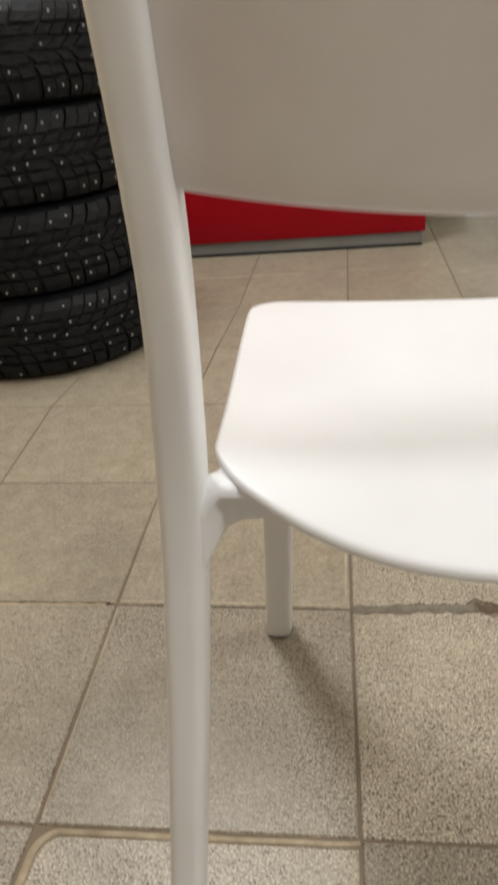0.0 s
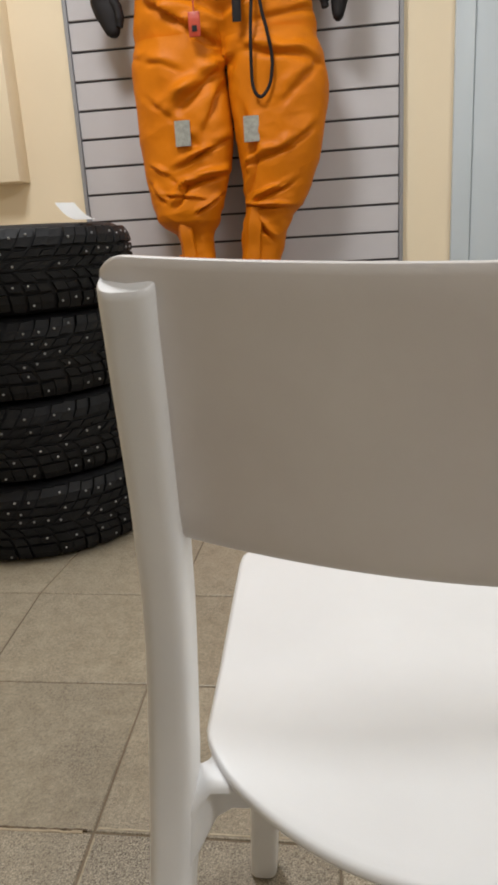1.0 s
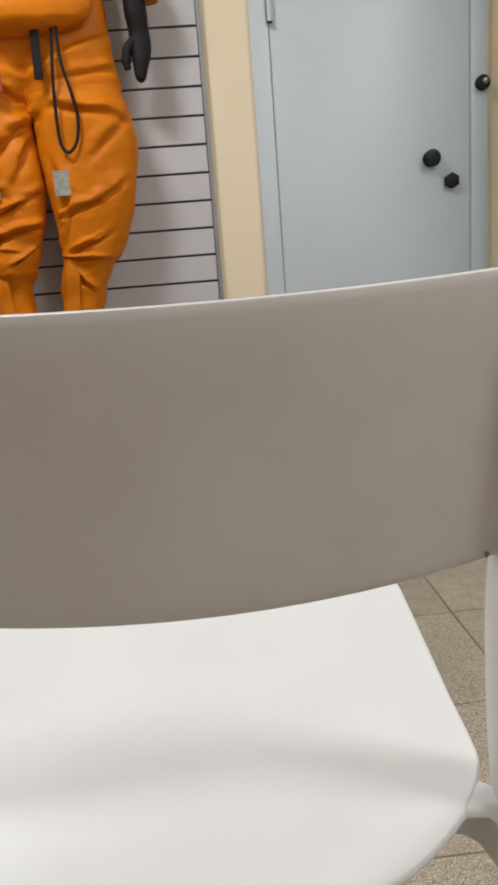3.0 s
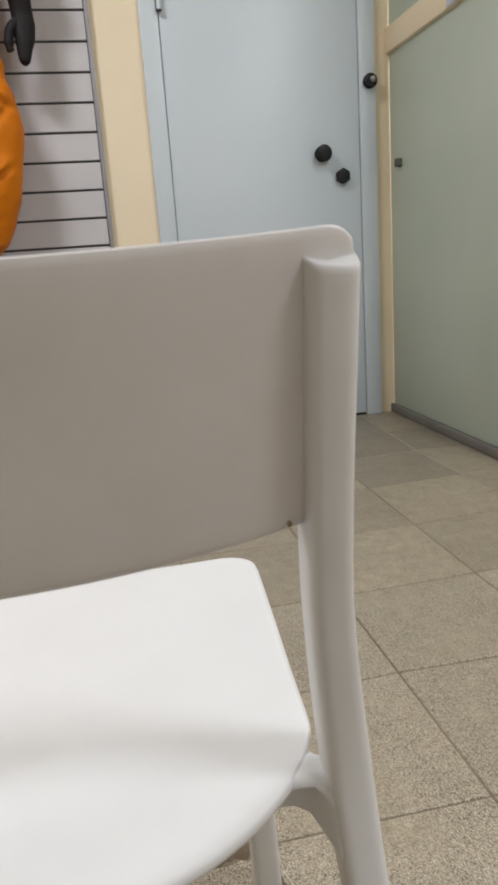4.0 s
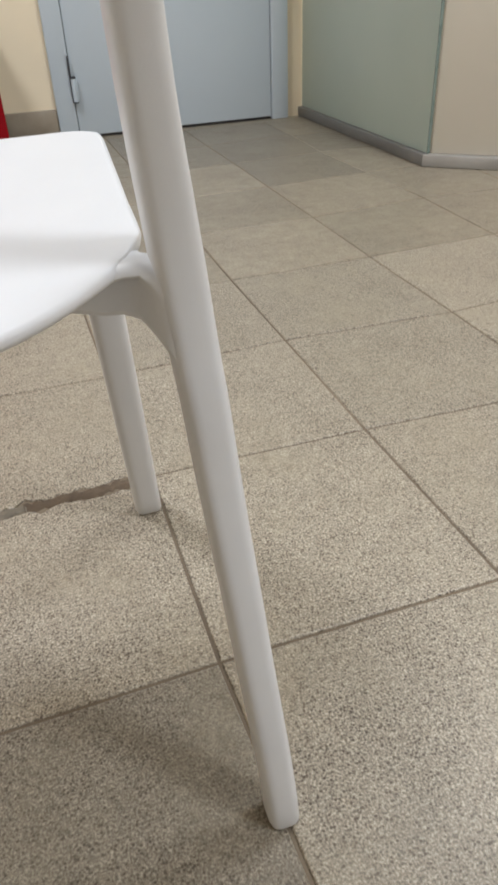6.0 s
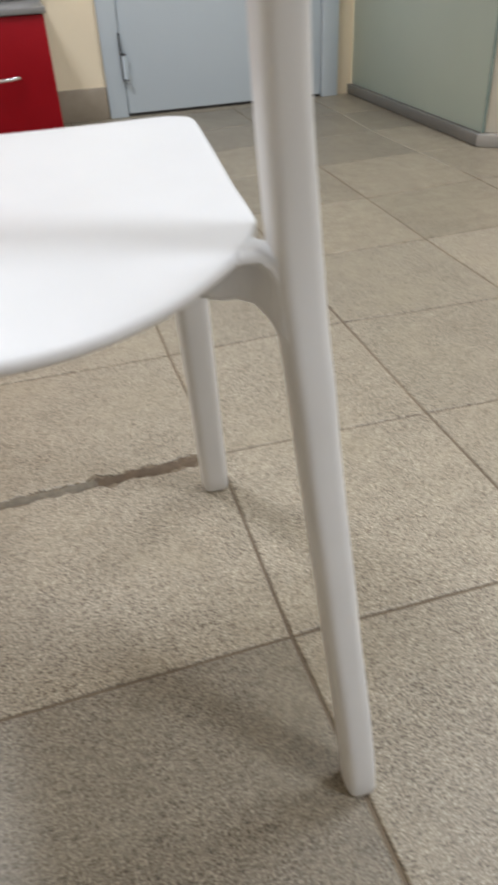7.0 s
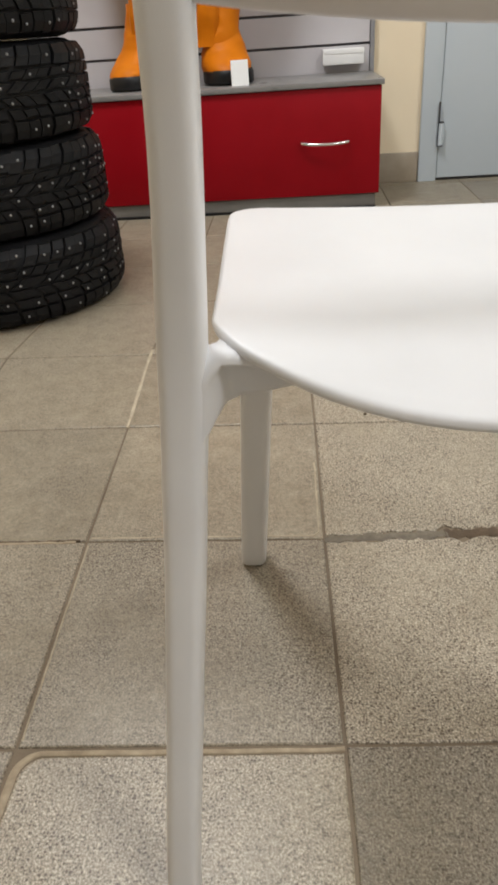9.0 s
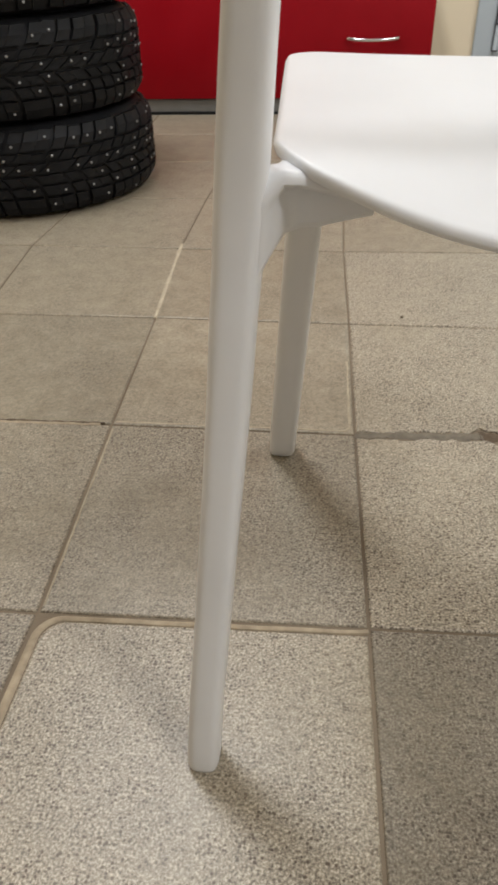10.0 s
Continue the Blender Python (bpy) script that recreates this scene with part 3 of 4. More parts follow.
ROWS = [(0.008, 0.051, 60, 0.0), (0.0525, 0.076, 60, 0.06), (0.077, 0.101, 60, 0.30), (0.1025, 0.127, 60, 0.62), (0.1285, 0.151, 60, 0.12), (0.1525, 0.1965, 60, 0.18)]


def slant(z):
    """Swept V: the grooves run steeply across the middle and straighten on the shoulders."""
    t = (z - TW / 2) / (TW / 2)
    return 0.20 * (1 - math.exp(-2.2 * abs(t))) + 0.06 * t


def tread_blocks(rng):
    """Raised blocks in swept rows round the tyre, their edges bent along the sweep."""
    bm = bmesh.new()
    for z0, z1, n, ph in ROWS:
        for k in range(n):
            a0 = 2 * math.pi * (k + ph + 0.07 * math.sin(k * 2.4) + 0.08 * rng.random()) / n
            w = 2 * math.pi / n * (0.80 + 0.09 * rng.random())
            h = 0.0014 * (rng.random() - 0.5)
            skew = 0.016 * (rng.random() - 0.5)
            za, zc = z0 + 0.004 * rng.random(), z1 - 0.004 * rng.random()
            zm = (za + zc) / 2
            top, low = [], []
            for a, z, e in ((a0, za, 1), (a0 + w, za + skew * 0.3, 1), (a0 + w, zm, 0), (a0 + w, zc, -1), (a0, zc - skew * 0.3, -1), (a0, zm, 0)):
                a += slant(z)
                for lst, dr, sh in ((top, h, 0.0012), (low, -0.0070, 0.0)):
                    zz = z + e * sh
                    r = tread_r(zz) + dr
                    lst.append(bm.verts.new((r * math.cos(a), r * math.sin(a), zz)))
            bm.faces.new((top[0], top[1], top[2], top[5]))
            bm.faces.new((top[5], top[2], top[3], top[4]))
            for i in range(6):
                bm.faces.new((low[i], low[(i + 1) % 6], top[(i + 1) % 6], top[i]))
    return bm


def tread_studs(rng):
    bm = bmesh.new()
    for z0, z1, n, ph in ROWS:
        for k in range(n):
            if rng.random() > (0.48 if z0 < 0.03 or z1 > 0.175 else 0.38):
                continue
            z = z0 + (z1 - z0) * (0.3 + 0.4 * rng.random())
            a = 2 * math.pi * (k + ph + 0.4) / n + slant(z)
            r = tread_r(z)
            c = Vector((math.cos(a), math.sin(a), 0))
            t = Vector((-math.sin(a), math.cos(a), 0))
            rings = [[c * rr + t * q * math.cos(b) + Vector((0, 0, z + q * math.sin(b))) for b in [math.pi * i / 3 for i in range(6)]] for rr, q in ((r - 0.001, 0.0034), (r + 0.0012, 0.0030), (r + 0.0020, 0.0014))]
            loft(bm, rings)
    return bm


rng = random.Random(5)
TXY = (-0.838, 1.458)
first = thing("tyre", (*TXY, 0), "black studded winter tyre lying in a stack of four", "tyre", "stacked tyres", turn=20)
part("carcass", tyre_carcass(), "rubber", first)
part("tread", tread_blocks(rng), "rubber", first, smooth=False)
part("studs", tread_studs(rng), "stud", first, "small pale metal studs", smooth=False, kind="stuff")
for k, (dx, dy, turn) in enumerate(((-0.014, 0.004, 97), (-0.020, 0.0, 211), (-0.018, -0.004, 318)), 1):
    copy_thing(first, pose(TXY[0] + dx, TXY[1] + dy, k * (TW + 0.0005), 0, 0, turn))
slip = thing("paper_label", (TXY[0] + 0.215, TXY[1] - 0.10, 4 * (TW + 0.0005)), "curled white paper label on the top tyre", "label", turn=-38)
bm = bmesh.new()
vs = [[bm.verts.new((-0.03 + 0.10 * i / 8, w, 0.004 + 0.045 * (1 - i / 8) ** 2)) for w in (-0.028, 0.028)] for i in range(9)]
for a, b in zip(vs, vs[1:]):
    bm.faces.new((a[0], b[0], b[1], a[1]))
bmesh.ops.solidify(bm, geom=bm.faces[:], thickness=0.0006)
part("sheet", bm, "paper", slip)

# ---- hanging immersion suit ----
SUITY = 2.53
suit = thing("immersion_suit", (-0.37, SUITY, 0.43), "orange immersion suit hung upright with boots on the cabinet", "suit")


# creases of the stiff cloth: from x, z to x, z, how deep and how wide
FOLDS = [(-0.26, 1.157, -0.02, 1.02, 0.03, 0.022), (0.36, 0.93, 0.06, 1, 0.013, 0.019), (0.03, 0.98, -0.21, 0.79, 0.026, 0.026), (0.02, 0.95, -0.1, 0.72, 0.014, 0.022), (-0.27, 0.84, -0.09, 0.65, 0.008, 0.015),
         (0.07, 0.8, 0.13, 0.6, 0.014, 0.024), (0.36, 1.12, 0.1, 1.06, 0.012, 0.015), (-0.34, 1, -0.16, 0.93, 0.006, 0.015), (-0.002, 0.696, -0.193, 0.598, 0.018, 0.013), (-0.008, 0.571, -0.177, 0.523, 0.026, 0.015),
         (-0.161, 0.537, -0.218, 0.461, 0.02, 0.011), (-0.29, 0.605, -0.199, 0.547, 0.014, 0.01), (-0.307, 0.547, -0.251, 0.472, 0.014, 0.01), (-0.036, 0.485, -0.14, 0.431, 0.016, 0.009), (-0.24, 0.496, -0.105, 0.475, 0.012, 0.008),
         (0.229, 0.65, 0.076, 0.598, 0.022, 0.012), (0.094, 0.609, 0.058, 0.479, 0.018, 0.012), (0.236, 0.533, 0.086, 0.455, 0.018, 0.01), (0.064, 0.444, 0.203, 0.431, 0.022, 0.008), (0.126, 0.475, 0.216, 0.513, 0.012, 0.008),
         (0.322, 0.713, 0.151, 0.616, 0.012, 0.016), (0.103, 0.396, 0.157, 0.302, 0.014, 0.01), (0.364, 0.961, 0.199, 0.799, 0.01, 0.024)]


def crease(p, f=9.0, amp=0.010):
    """Long sharp folds of stiff coated cloth, with small puckers between them."""
    a = noise.noise(Vector((p.x * f * 0.7 + p.z * f * 0.35, p.y * f * 0.5, p.z * f * 0.9 - p.x * f * 0.25)))
    b = noise.noise(Vector((p.x * f * 2.1 - p.z * f * 0.8 + 7, p.y * f * 1.5, p.z * f * 2.6 + p.x * 3)))
    gather = math.exp(-((p.z - 0.38) / 0.08) ** 2)
    d = amp * ((1 - abs(a) * 2.2) * 0.55 + (1 - abs(b) * 2) * (0.10 + 0.35 * gather))
    front = min(1.0, max(0.0, 0.01 - p.y) / 0.075)
    if front > 0:
        for xa, za, xb, zb, am, w in FOLDS:
            ux, uz = xb - xa, zb - za
            ln = math.hypot(ux, uz)
            t = ((p.x - xa) * ux + (p.z - za) * uz) / (ln * ln)
            if -0.25 < t < 1.25:
                q = (((p.x - xa) * -uz + (p.z - za) * ux) / ln + 0.013 * a + 0.004 * b) * (1 if ux > 0 else -1)
                fade = math.exp(-((t - 0.5) / 0.5) ** 4) * (0.75 + 0.9 * b)
                d += am * 1.15 * front * fade * (math.exp(-((q - 0.7 * w) / (1.1 * w)) ** 2) - 1.15 * math.exp(-((q + 0.75 * w) / (0.62 * w)) ** 2))
    return d


def cloth(rows, n=56, steps=90, amp=0.010, e=2.2, f=9.0, cap=True):
    """A creased tube through rows (z, x, y, rx, ry), coordinates local to the suit."""
    bm = bmesh.new()
    rings = []
    z0, z1 = rows[0][0], rows[-1][0]
    for i in range(steps + 1):
        z = z0 + (z1 - z0) * i / steps
        x, y, rx, ry = spline(rows, z)
        ring = []
        for p in oval(x, y, z, rx, ry, n, e):
            d = Vector((p.x - x, p.y - y, 0)).normalized()
            if rows is TORSO and z < 1.19:
                # two lobes at the crotch that close into one body above it
                t = min(1.0, max(0.0, (z - 1.0) / 0.18))
                t = t * t * (3 - 2 * t)
                lobe = max(ry_ * max(0.0, 1 - abs((p.x - cx_) / rx_) ** 2.2) ** (1 / 2.2) for cx_, rx_, ry_ in ((-0.172, 0.171, 0.118), (0.167, 0.173, 0.118)))
                p.y = y + (p.y - y) * t + math.copysign(min(abs(p.y - y), lobe * (0.90 + 0.10 * min(1, (z - 0.975) / 0.06))), p.y - y) * (1 - t)
            if rows is TORSO and p.y < y:
                # gathered in above the line where the trousers are drawn up
                t = min(1.0, max(0.0, (z - 1.075 - 0.42 * abs(p.x)) / 0.035))
                p.y += 0.034 * t * t * (3 - 2 * t)
            ring.append(p + d * crease(p, f, amp) + Vector((0, 0, 0.3 * amp * noise.noise(p * f))))
        rings.append(ring)
    loft(bm, rings, cap)
    return bm


# rows: height above the cabinet, x from the suit's middle, depth offset, half widths
LEG_L = [(0.13, -0.165, -0.02, 0.062, 0.060), (0.20, -0.160, -0.01, 0.064, 0.062), (0.29, -0.160, 0.0, 0.062, 0.060), (0.35, -0.166, 0.0, 0.072, 0.066), (0.375, -0.178, -0.005, 0.098, 0.080), (0.40, -0.184, -0.014, 0.120, 0.096), (0.44, -0.184, -0.018, 0.132, 0.100),
         (0.50, -0.178, -0.015, 0.150, 0.100), (0.60, -0.175, -0.015, 0.168, 0.104), (0.72, -0.172, -0.015, 0.180, 0.108), (0.86, -0.178, -0.01, 0.178, 0.112), (0.96, -0.185, -0.01, 0.172, 0.116), (1.04, -0.172, 0.0, 0.168, 0.118)]
LEG_R = [(0.13, 0.090, -0.02, 0.068, 0.060), (0.20, 0.092, -0.01, 0.072, 0.062), (0.27, 0.104, 0.0, 0.080, 0.068), (0.33, 0.110, 0.0, 0.084, 0.074), (0.40, 0.135, -0.005, 0.094, 0.080), (0.435, 0.156, -0.012, 0.106, 0.092),
         (0.50, 0.174, -0.015, 0.126, 0.098), (0.60, 0.185, -0.015, 0.150, 0.104), (0.72, 0.192, -0.015, 0.170, 0.108), (0.86, 0.190, -0.01, 0.186, 0.112), (0.96, 0.180, -0.01, 0.176, 0.116), (1.04, 0.165, 0.0, 0.170, 0.118)]
TORSO = [(0.975, 0.0, 0.0, 0.330, 0.110), (1.03, 0.0, 0.0, 0.339, 0.122), (1.10, -0.005, -0.005, 0.335, 0.128), (1.20, -0.005, -0.01, 0.322, 0.135), (1.30, 0.0, -0.01, 0.308, 0.130), (1.45, 0.0, 0.0, 0.300, 0.125), (1.60, 0.0, 0.01, 0.290, 0.115), (1.72, 0.0, 0.02, 0.20, 0.09), (1.78, 0.0, 0.03, 0.10, 0.06)]
part("trouser_leg", cloth(LEG_L, n=130, steps=230), "orange", suit)
part("trouser_leg", cloth(LEG_R, n=130, steps=230), "orange", suit)
part("torso", cloth(TORSO, n=150, steps=150, amp=0.010), "orange", suit)
ARM_L = [(1.345, -0.446, 0.02, 0.060, 0.052), (1.38, -0.440, 0.02, 0.066, 0.058), (1.50, -0.390, 0.02, 0.074, 0.064), (1.62, -0.320, 0.02, 0.082, 0.070), (1.70, -0.255, 0.02, 0.070, 0.066)]
ARM_R = [(z, -x, y, rx, ry) for z, x, y, rx, ry in ARM_L]
part("sleeve", cloth(ARM_L, steps=40), "orange", suit)
part("sleeve", cloth(ARM_R, steps=40), "orange", suit)
GLOVE = [(1.062, -0.442, -0.01, 0.010, 0.010), (1.072, -0.444, -0.01, 0.024, 0.020), (1.10, -0.450, -0.005, 0.034, 0.026), (1.14, -0.462, 0.0, 0.046, 0.030), (1.19, -0.470, 0.01, 0.054, 0.034), (1.24, -0.462, 0.02, 0.052, 0.040), (1.30, -0.450, 0.02, 0.056, 0.050), (1.37, -0.444, 0.02, 0.056, 0.048)]
GLOVE = [(z + 0.015, x + 0.020, y, rx, ry) for z, x, y, rx, ry in GLOVE]
GLOVE_R = [(z - 0.015, 0.42 + (x + 0.422) * -0.35, y, rx * 0.72, ry) for z, x, y, rx, ry in GLOVE]
for rows, sx in ((GLOVE, 1), (GLOVE_R, -1)):
    g = part("glove", cloth(rows, n=28, steps=36, amp=0.004, f=14), "glove", suit, "dark hanging neoprene glove")
    tx = rows[4][1]
    part("thumb", tube(smooth_path([(tx + sx * 0.02, 0.0, 1.21), (tx + sx * 0.05, -0.012, 1.175), (tx + sx * 0.058, -0.018, 1.13), (tx + sx * 0.054, -0.018, 1.105)], 5), [0.02] * 6 + [0.018] * 5 + [0.014] * 4 + [0.007], 12), "glove", g)


def boot(cx, w, turn, dx):
    """A soft orange bootee that spreads over a black sole."""
    b = bmesh.new()
    rows = [(0.035, 0.0, -0.035, 0.078, 0.128), (0.06, 0.0, -0.030, 0.080, 0.124), (0.09, 0.0, -0.012, 0.076, 0.102), (0.13, 0.35 * dx, -0.002, 0.066, 0.076), (0.19, 0.75 * dx, -0.004, 0.060, 0.063), (0.27, dx, 0.0, 0.056, 0.056)]
    rings = []
    for i in range(37):
        z = 0.035 + 0.235 * i / 36
        x, y, rx, ry = spline(rows, z)
        ring = []
        for p in oval(x, y, z, rx * w, ry, 40, 2.3):
            d = Vector((p.x - x, p.y - y, 0)).normalized()
            ring.append(p + d * crease(p + Vector((cx * 9, 0, 0)), 15, 0.012))
        rings.append(ring)
    loft(b, rings)
    ob = part("boot", b, "orange", suit)
    ob.matrix_local = pose(cx, 0, 0, 0, 0, turn)
    s = bmesh.new()
    loft(s, [oval(0.004, -0.038, z, 0.086 * w * k, 0.136 * k, 40, 2.5) for z, k in ((0.0, 0.95), (0.004, 1.0), (0.020, 1.0), (0.036, 1.0), (0.046, 0.95))])
    part("sole", s, "black", ob, "thick black rubber sole")
    return ob


boot(-0.205, 1.0, -22, 0.036)
boot(0.105, 1.05, 12, -0.010)

# flaps over the ankles, knee patches, straps and tag
for lower, upper, z0, z1, w0, w1 in ((-0.172, -0.196, 0.13, 0.412, 0.046, 0.023), (0.048, 0.088, 0.12, 0.435, 0.046, 0.028)):
    b = bmesh.new()
    rings = []
    for i in range(25):
        t = i / 24
        z = z0 + (z1 - z0) * t
        w = w0 + (w1 - w0) * t + 0.003 * math.sin(9 * t)
        cx = lower + (upper - lower) * t
        y = -0.078 - 0.016 * t - 0.008 * math.sin(math.pi * t) + 0.004 * math.sin(14 * t)
        fold = 0.006 * math.sin(5 * t + 1)
        rings.append([Vector((cx + wx * w, y + wy, z)) for wx, wy in ((-1.0, 0.020), (-0.85, 0.004), (-0.45, -0.008 + fold), (0.10, -0.007), (0.55, -0.002 - fold), (0.85, 0.005), (1.0, 0.020), (0.0, 0.026))])
    loft(b, rings)
    part("ankle_flap", b, "orange", suit)


def patch(cx, cz, yy):
    b = bmesh.new()
    n = 7
    top, low = [], []
    for i in range(n):
        for lst, dy in ((top, -0.0035), (low, 0.004)):
            lst.append([b.verts.new((cx - 0.0285 + 0.057 * i / (n - 1), yy + dy + 0.006 * (2 * i / (n - 1) - 1) ** 2, cz + dz)) for dz in (-0.044, 0.044)])
    for lst in (top, low):
        for a, c in zip(lst, lst[1:]):
            b.faces.new((a[0], c[0], c[1], a[1]))
    for i in range(n - 1):
        for q in (0, 1):
            b.faces.new((top[i][q], top[i + 1][q], low[i + 1][q], low[i][q]))
    for i in (0, n - 1):
        b.faces.new((top[i][0], top[i][1], low[i][1], low[i][0]))
    return part("reflective_patch", b, "reflective", suit, "silver reflective knee patch")


patch(-0.163, 0.708, -0.141)
patch(0.094, 0.707, -0.133)
part("strap", tube(smooth_path([(0.070, -0.150, 1.36), (0.070, -0.156, 1.25), (0.067, -0.152, 1.16), (0.064, -0.150, 1.055)], 6), 0.016, 10, flat=0.25), "glove", suit, "wide black webbing strap")
part("strap", tube(smooth_path([(0.135, -0.150, 1.36), (0.127, -0.155, 1.20), (0.112, -0.150, 1.05), (0.106, -0.140, 0.90), (0.112, -0.142, 0.835), (0.137, -0.142, 0.81), (0.170, -0.140, 0.85), (0.182, -0.142, 0.93), (0.168, -0.150, 1.02), (0.150, -0.155, 1.10), (0.146, -0.156, 1.22), (0.165, -0.150, 1.36)], 6), 0.0062, 10, flat=0.6), "glove", suit, "long black looped strap")
tag = part("tag", block(-0.108, -0.066, -0.160, -0.152, 1.018, 1.098, 0.003), "tag_red", suit, "small orange-red hanging tag")
part("tag_mark", block(-0.096, -0.078, -0.1615, -0.159, 1.034, 1.054), "black", tag, smooth=False)
part("tag_cord", tube([(-0.087, -0.152, 1.096), (-0.090, -0.152, 1.20), (-0.094, -0.148, 1.33)], 0.003, 8), "tag_red", suit)
part("chest_flap", cloth([(1.205, -0.02, -0.108, 0.10, 0.034), (1.222, -0.02, -0.120, 0.20, 0.062), (1.25, -0.01, -0.124, 0.262, 0.078), (1.31, 0.0, -0.120, 0.280, 0.080), (1.42, 0.0, -0.10, 0.270, 0.070), (1.5, 0.0, -0.06, 0.25, 0.055)], n=90, steps=70, amp=0.012), "orange", suit, "loose jacket front hanging over the waist")

# ---- small things on the cabinet ----
card = thing("price_card", (-0.201, 2.335, 0.4275), "small white folded card standing on the cabinet top", "card", turn=6)
bm = bmesh.new()
prof = [(-0.016, 0.0), (-0.0155, 0.0), (0.0, 0.078), (0.0155, 0.0), (0.016, 0.0), (0.0006, 0.080), (-0.0006, 0.080)]
loft(bm, [[Vector((x, y, z)) for y, z in prof] for x in (-0.030, 0.030)])
part("sheet", bm, "paper", card, smooth=False)
box2 = thing("white_box", (0.180, 2.664, 0.456), "small flat white cardboard box hung on the slatted panel", "box")
part("carton", block(-0.078, 0.078, -0.028, 0.025, 0.0, 0.054, 0.003), "paper", box2)
part("flap", block(-0.074, 0.074, -0.0295, -0.027, 0.036, 0.052, 0.001), "paper", box2)
part("hook", block(-0.020, 0.020, 0.022, 0.0335, 0.040, 0.050, 0.001), "steel", box2, "small steel panel hook")


# ---- floor ----
P = 0.3305
OX, OY = 0.003, 0.001
GAP = 0.0019
I0, I1, J0, J1 = -5, 6, -3, 9
tagged(part("ground", block(X0, X1, Y0, WALL, -0.20, -0.0022), "grout", smooth=False), "dirty brown grout bed between floor tiles", "floor", kind="structure")
floor = tagged(new("floor"), "speckled beige-grey stoneware floor tiles", "floor", kind="structure")


# the tiles were laid unevenly: how far each joint crossing lies off a true grid, in millimetres
NUDGE = {(-2, 3): (-22, 1), (-1, 0): (4.5, 0), (-1, 1): (-4.5, 0.5), (-1, 2): (-10.5, -2.5), (-1, 3): (-24, -8), (-1, 4): (-16, -4),
         (0, 0): (5, 6), (0, 1): (-1, -2.5), (0, 2): (-4, -10), (0, 3): (-10, -14), (0, -1): (9, 4), (0, 4): (-6, -6),
         (1, 0): (-1, 12), (1, 1): (4, 11), (1, 2): (-5, -14), (1, 3): (-4, -10), (1, -1): (8, 6),
         (2, 0): (-2, 9), (2, 1): (-7, 5), (2, 2): (-6, -4), (2, 3): (-6, -14), (2, 4): (-2, -8),
         (3, 0): (0, -4), (3, 1): (2, -9), (3, 2): (5, -18), (3, 3): (2, -9), (3, 4): (4, -6), (3, 5): (4, 8), (3, 6): (4, 14),
         (4, 3): (16, 4), (4, 4): (28, 22), (4, 5): (18, 26), (4, 6): (8, 30), (4, 7): (26, 24), (4, 8): (20, 10), (5, 5): (12, 18), (5, 6): (10, 16)}


def crossing(i, j):
    dx, dy = NUDGE.get((i, j), (0, 0))
    return Vector((OX + i * P + dx / 1000, OY + j * P + dy / 1000, 0))


def on_floor(u, v):
    """A place on the floor in tile steps, following the uneven joints."""
    i, j = math.floor(u), math.floor(v)
    fu, fv = u - i, v - j
    return (crossing(i, j) * (1 - fu) + crossing(i + 1, j) * fu) * (1 - fv) + (crossing(i, j + 1) * (1 - fu) + crossing(i + 1, j + 1) * fu) * fv


def tile_mesh(i, j, outline=None, mat="tile"):
    """One tile between its four joint crossings, with a worn rim; the outline is given from 0 to 1 across it."""
    bm = bmesh.new()
    g = GAP / P
    outline = outline or [(0, 0), (1, 0), (1, 1), (0, 1)]
    mid = on_floor(i + 0.5, j + 0.5)
    rings = []
    for z, k in ((-0.006, 0.0), (-0.0016, 0.0), (-0.0006, 0.0007), (0.0, 0.0021)):
        ring = []
        for u, v in outline:
            q = on_floor(i + g + (1 - 2 * g) * min(0.9999, max(0, u)), j + g + (1 - 2 * g) * min(0.9999, max(0, v))) - mid
            ring.append(Vector((q.x - math.copysign(k, q.x), q.y - math.copysign(k, q.y), z)))
        rings.append(ring)
    loft(bm, rings)
    me = bpy.data.meshes.new("tile")
    bmesh.ops.recalc_face_normals(bm, faces=bm.faces[:])
    bm.to_mesh(me)
    bm.free()
    me.materials.append(M[mat])
    return me


def chipped(top):
    """A tile outline with one broken long edge."""
    pts, r2 = [], random.Random(11 if top else 12)
    for i in range(41):
        t = i / 40
        rough = 0.0025 + 0.0065 * r2.random() + 0.005 * max(0.0, t - 0.15)
        chips = ((0.18, 0.05, 0.004), (0.56, 0.035, 0.011), (0.80, 0.10, 0.005)) if top else ((0.30, 0.06, 0.003), (0.50, 0.022, 0.012), (0.90, 0.07, 0.004))
        bite = (rough + sum(a * math.exp(-((t - c) / w) ** 2) for c, w, a in chips)) / P
        pts.append((t, 1 - bite if top else bite))
    return pts + [(1, 0), (0, 0)] if top else pts + [(1, 1), (0, 1)]


def rounded_corner():
    r = 0.024 / P
    e, f = 0.010 / P, 0.007 / P
    arc = [(e + r - r * math.cos(a), 1 - f - r + r * math.sin(a)) for a in [math.pi / 2 * k / 7 for k in range(8)]]
    return [(e, 0), (1, 0), (1, 1 - f)] + arc[::-1]


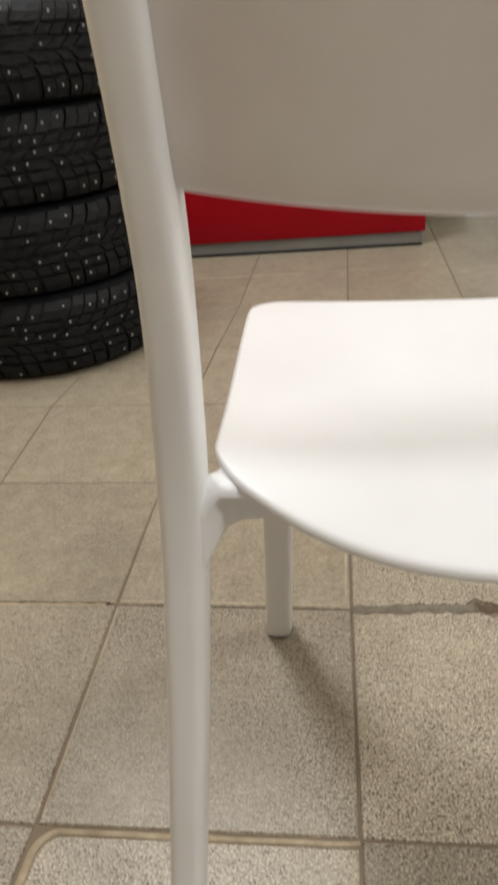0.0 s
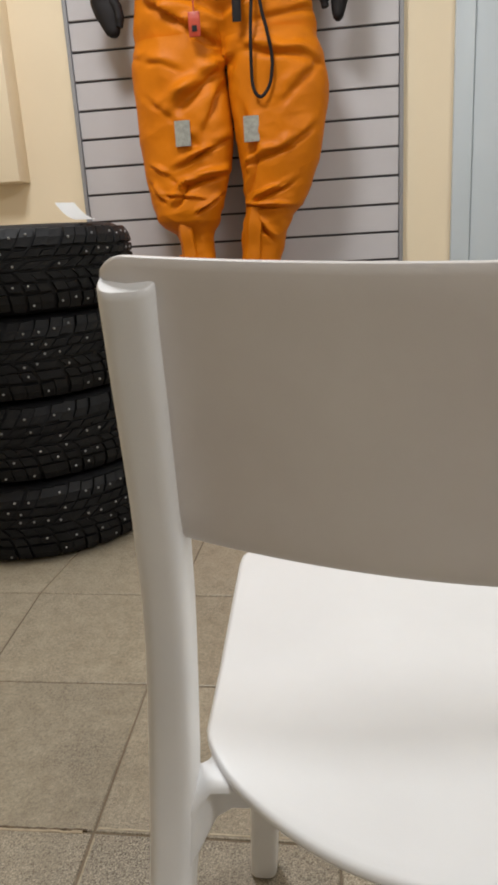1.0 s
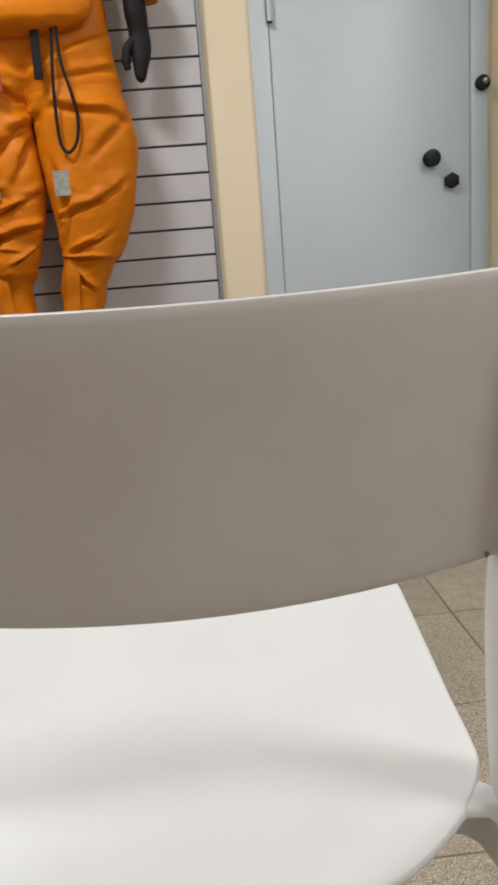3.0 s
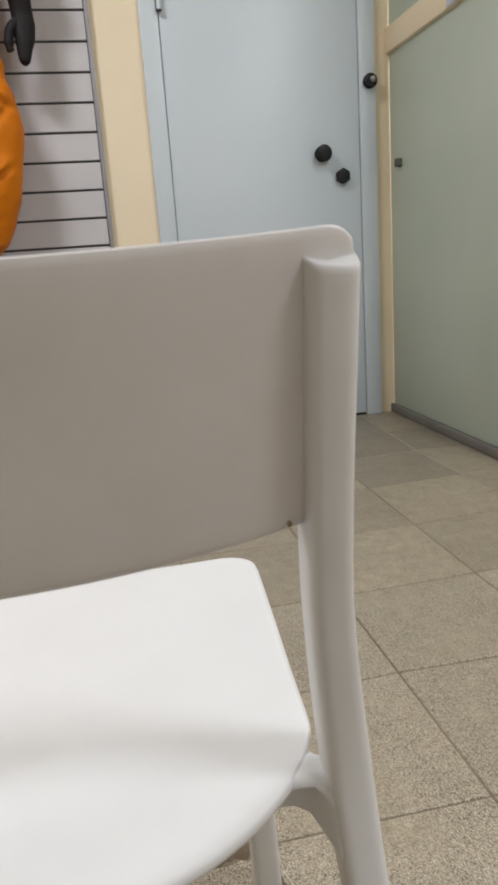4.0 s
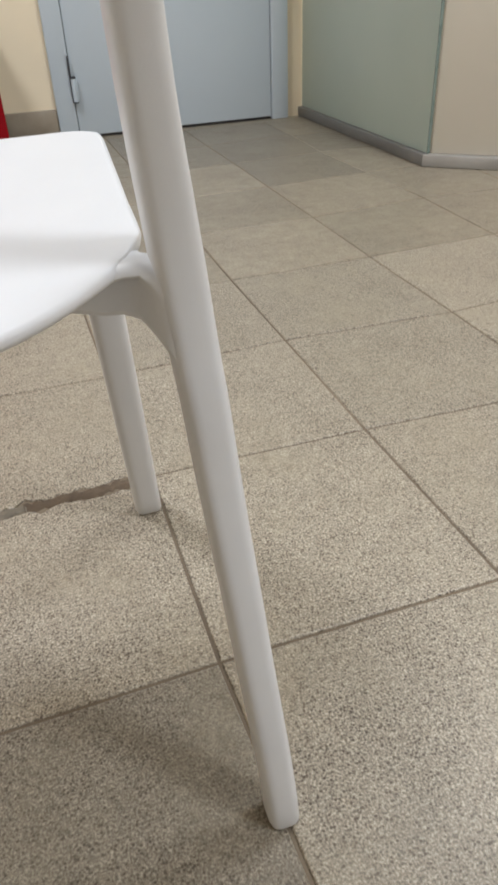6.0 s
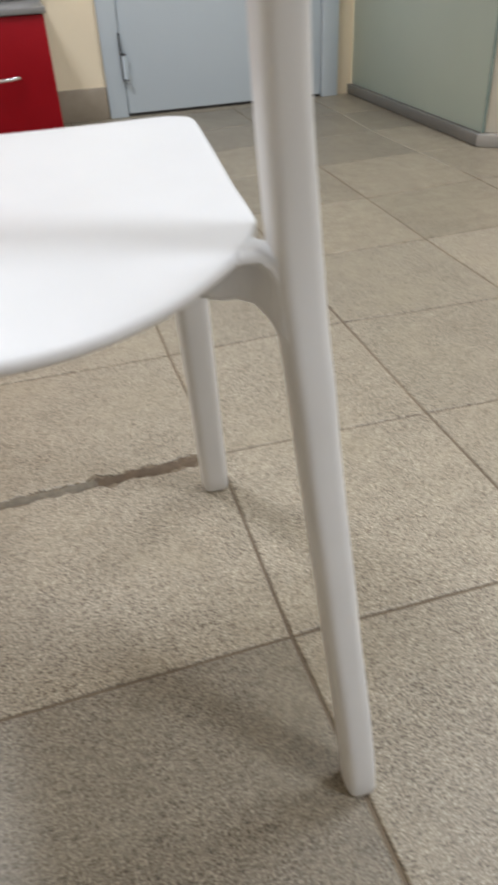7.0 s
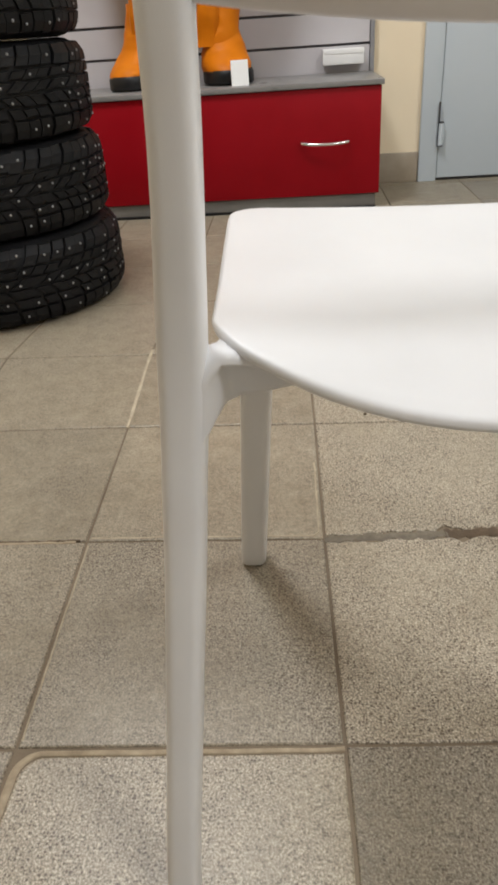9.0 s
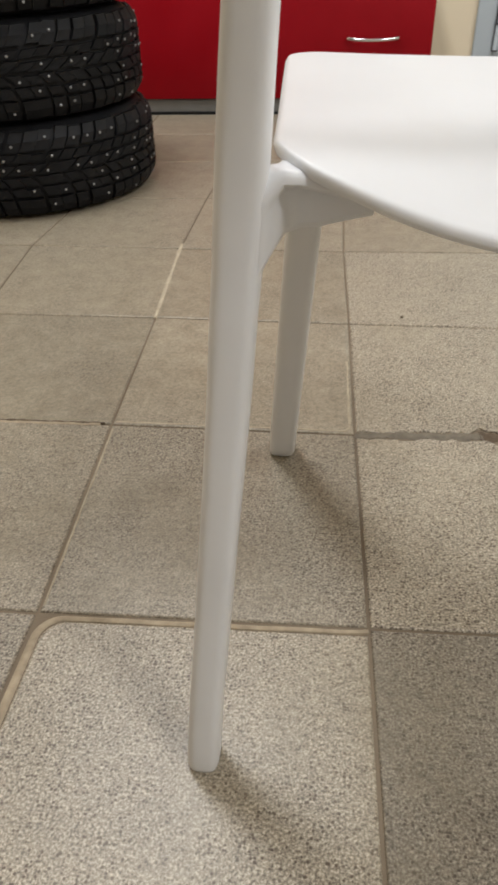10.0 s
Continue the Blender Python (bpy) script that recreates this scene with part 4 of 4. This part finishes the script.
SOILED = {(-2, 0), (-1, 0), (-2, -1), (-3, 0)}
# tiles behind the chair, toned down for the shade that falls there
CHAIR_SHADE = {(0, -1), (0, -2)}
# tiles between door and partition whose colour holds the shadow there
DOOR_SHADE = {(3, 6), (3, 7), (2, 7), (4, 6), (3, 5), (2, 6)}
OUTLINES = {(0, 0): chipped(True), (0, 1): chipped(False), (-1, -1): rounded_corner()}
rt = random.Random(3)
for i in range(I0, I1):
    for j in range(J0, J1):
        mid = on_floor(i + 0.5, j + 0.5)
        if mid.y + P / 2 > WALL:
            continue
        mat = "tile_door_shade" if (i, j) in DOOR_SHADE else "tile_mid" if (i, j) in SOILED else "tile_chair_shade" if (i, j) in CHAIR_SHADE else "tile_filmed" if (i <= -1 and j >= 1) or j >= 3 else "tile"
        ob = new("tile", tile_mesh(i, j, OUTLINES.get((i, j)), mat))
        ob.parent = floor
        ob.location = (mid.x, mid.y, 0.0004 * (rt.random() - 0.5))
        ob.rotation_euler = (0.0012 * (rt.random() - 0.5), 0.0012 * (rt.random() - 0.5), 0)
rest = bmesh.new()
for i in range(-8, 13):
    for j in range(-8, 9):
        if I0 <= i < I1 and J0 <= j < J1 and OY + (j + 1) * P < WALL:
            continue
        x0, x1 = max(X0, OX + i * P + GAP), min(X1, OX + (i + 1) * P - GAP)
        y0, y1 = max(Y0, OY + j * P + GAP), min(WALL, OY + (j + 1) * P - GAP)
        if x1 > x0 and y1 > y0:
            block(x0, x1, y0, y1, -0.006, 0.0, bm=rest)
part("tile_field", rest, "tile_filmed", floor, smooth=False, kind="stuff")
# pale repair bead of grout along one tile's rim
pts = []
for u, v in [(0.018, -0.95), (0.019, -0.60)] + [(0.0197 + 0.0726 * (1 - math.cos(a)), -0.0136 - 0.0726 * (1 - math.sin(a))) for a in [math.pi / 2 * k / 9 for k in range(10)]] + [(0.20 + 0.08 * k, -0.0136 + 0.0012 * math.sin(k * 1.9)) for k in range(10)] + [(0.97, -0.0115), (0.9985, -0.008)]:
    q = on_floor(-1 + u, v)
    pts.append((q.x, q.y, -0.0025))
bm = bmesh.new()
rings = []
for k, p in enumerate(pts):
    d = (Vector(pts[min(k + 1, len(pts) - 1)]) - Vector(pts[max(k - 1, 0)])).normalized()
    s = Vector((-d.y, d.x, 0))
    thin = 1 - 0.42 * k / len(pts)
    rings.append([Vector(p) + s * o * thin + Vector((0, 0, z)) for o, z in ((-0.0056, -0.001), (-0.0034, 0.0015), (-0.0012, 0.0020), (0.0014, 0.0020 + 0.0002 * math.sin(k * 2.1)), (0.0034, 0.0016), (0.0058, -0.001))])
loft(bm, rings)
part("grout_bead", bm, "grout_pale", floor, "pale thick grout bead")


def strip(a, b, width, mat, label, wobble=0.0006, z=0.0003, seed=1, pieces=24):
    """A thin uneven ribbon of grout in the joint from a to b, in tile steps."""
    r3 = random.Random(seed)
    pa, pb = on_floor(*a), on_floor(*b)
    d = (pb - pa).normalized()
    n = Vector((-d.y, d.x, 0))
    bm = bmesh.new()
    rings = []
    for k in range(pieces + 1):
        c = on_floor(a[0] + (b[0] - a[0]) * k / pieces, a[1] + (b[1] - a[1]) * k / pieces) + n * wobble * (r3.random() - 0.5) * 2
        w = width * (0.75 + 0.5 * r3.random()) / 2
        h = z + 0.0005 * (r3.random() - 0.5)
        rings.append([c - n * w + Vector((0, 0, -0.004)), c - n * w * 0.6 + Vector((0, 0, h)), c + n * w * 0.6 + Vector((0, 0, h)), c + n * w + Vector((0, 0, -0.004))])
    loft(bm, rings)
    return part("grout_strip", bm, mat, floor, label)


strip((-2.0, 1.009), (-1.03, 1.007), 0.0045, "mortar", "dark crumbled joint", wobble=0.0012, z=0.0004, seed=8, pieces=40)
strip((-0.987, 0.03), (-0.987, 0.97), 0.0030, "grout_cream", "pale grout joint", seed=9, z=0.0006)
strip((0.0, 1.0), (0.50, 1.0), 0.022, "mortar_pale", "smeared grey mortar in a broken joint", wobble=0.0030, z=-0.0006, seed=4, pieces=32)
strip((0.49, 1.0), (0.985, 1.0), 0.026, "mortar", "crumbled dark mortar in a broken joint", wobble=0.0030, z=-0.0008, seed=5, pieces=32)
for n, (a, b, w, mat) in enumerate([((4, 4.3), (4, 7.3), 0.008, "grout_white"), ((3.1, 6), (4.1, 6), 0.006, "grout_white"),
                                    ((-1, 2.0), (-1, 3.08), 0.0100, "grout_cream"), ((-2.0, 0.994), (-1.05, 0.997), 0.007, "grout_pale"), ((-0.985, 1.020), (-0.04, 1.021), 0.0042, "grout_cream"), ((-0.043, 1.0205), (-0.0215, 1.045), 0.0040, "grout_cream"), ((-0.021, 1.043), (-0.019, 1.60), 0.0040, "grout_cream"), ((-0.019, 1.62), (-0.018, 1.97), 0.0030, "grout_white")]):
    strip(a, b, w, mat, "pale grout joint", seed=20 + n, z=0.0006 if n > 3 else 0.0003)

crumb = thing("crumb", (0.090, 0.679, 0.0002), "small dark crumb of dirt on the floor tiles", "dirt")
bm = bmesh.new()
bmesh.ops.create_icosphere(bm, subdivisions=2, radius=0.0032)
for v in bm.verts:
    v.co *= 1 + 0.25 * noise.noise(v.co * 500)
    v.co.z = max(0.0, v.co.z * 0.7 + 0.0012)
part("lump", bm, "mortar", crumb)
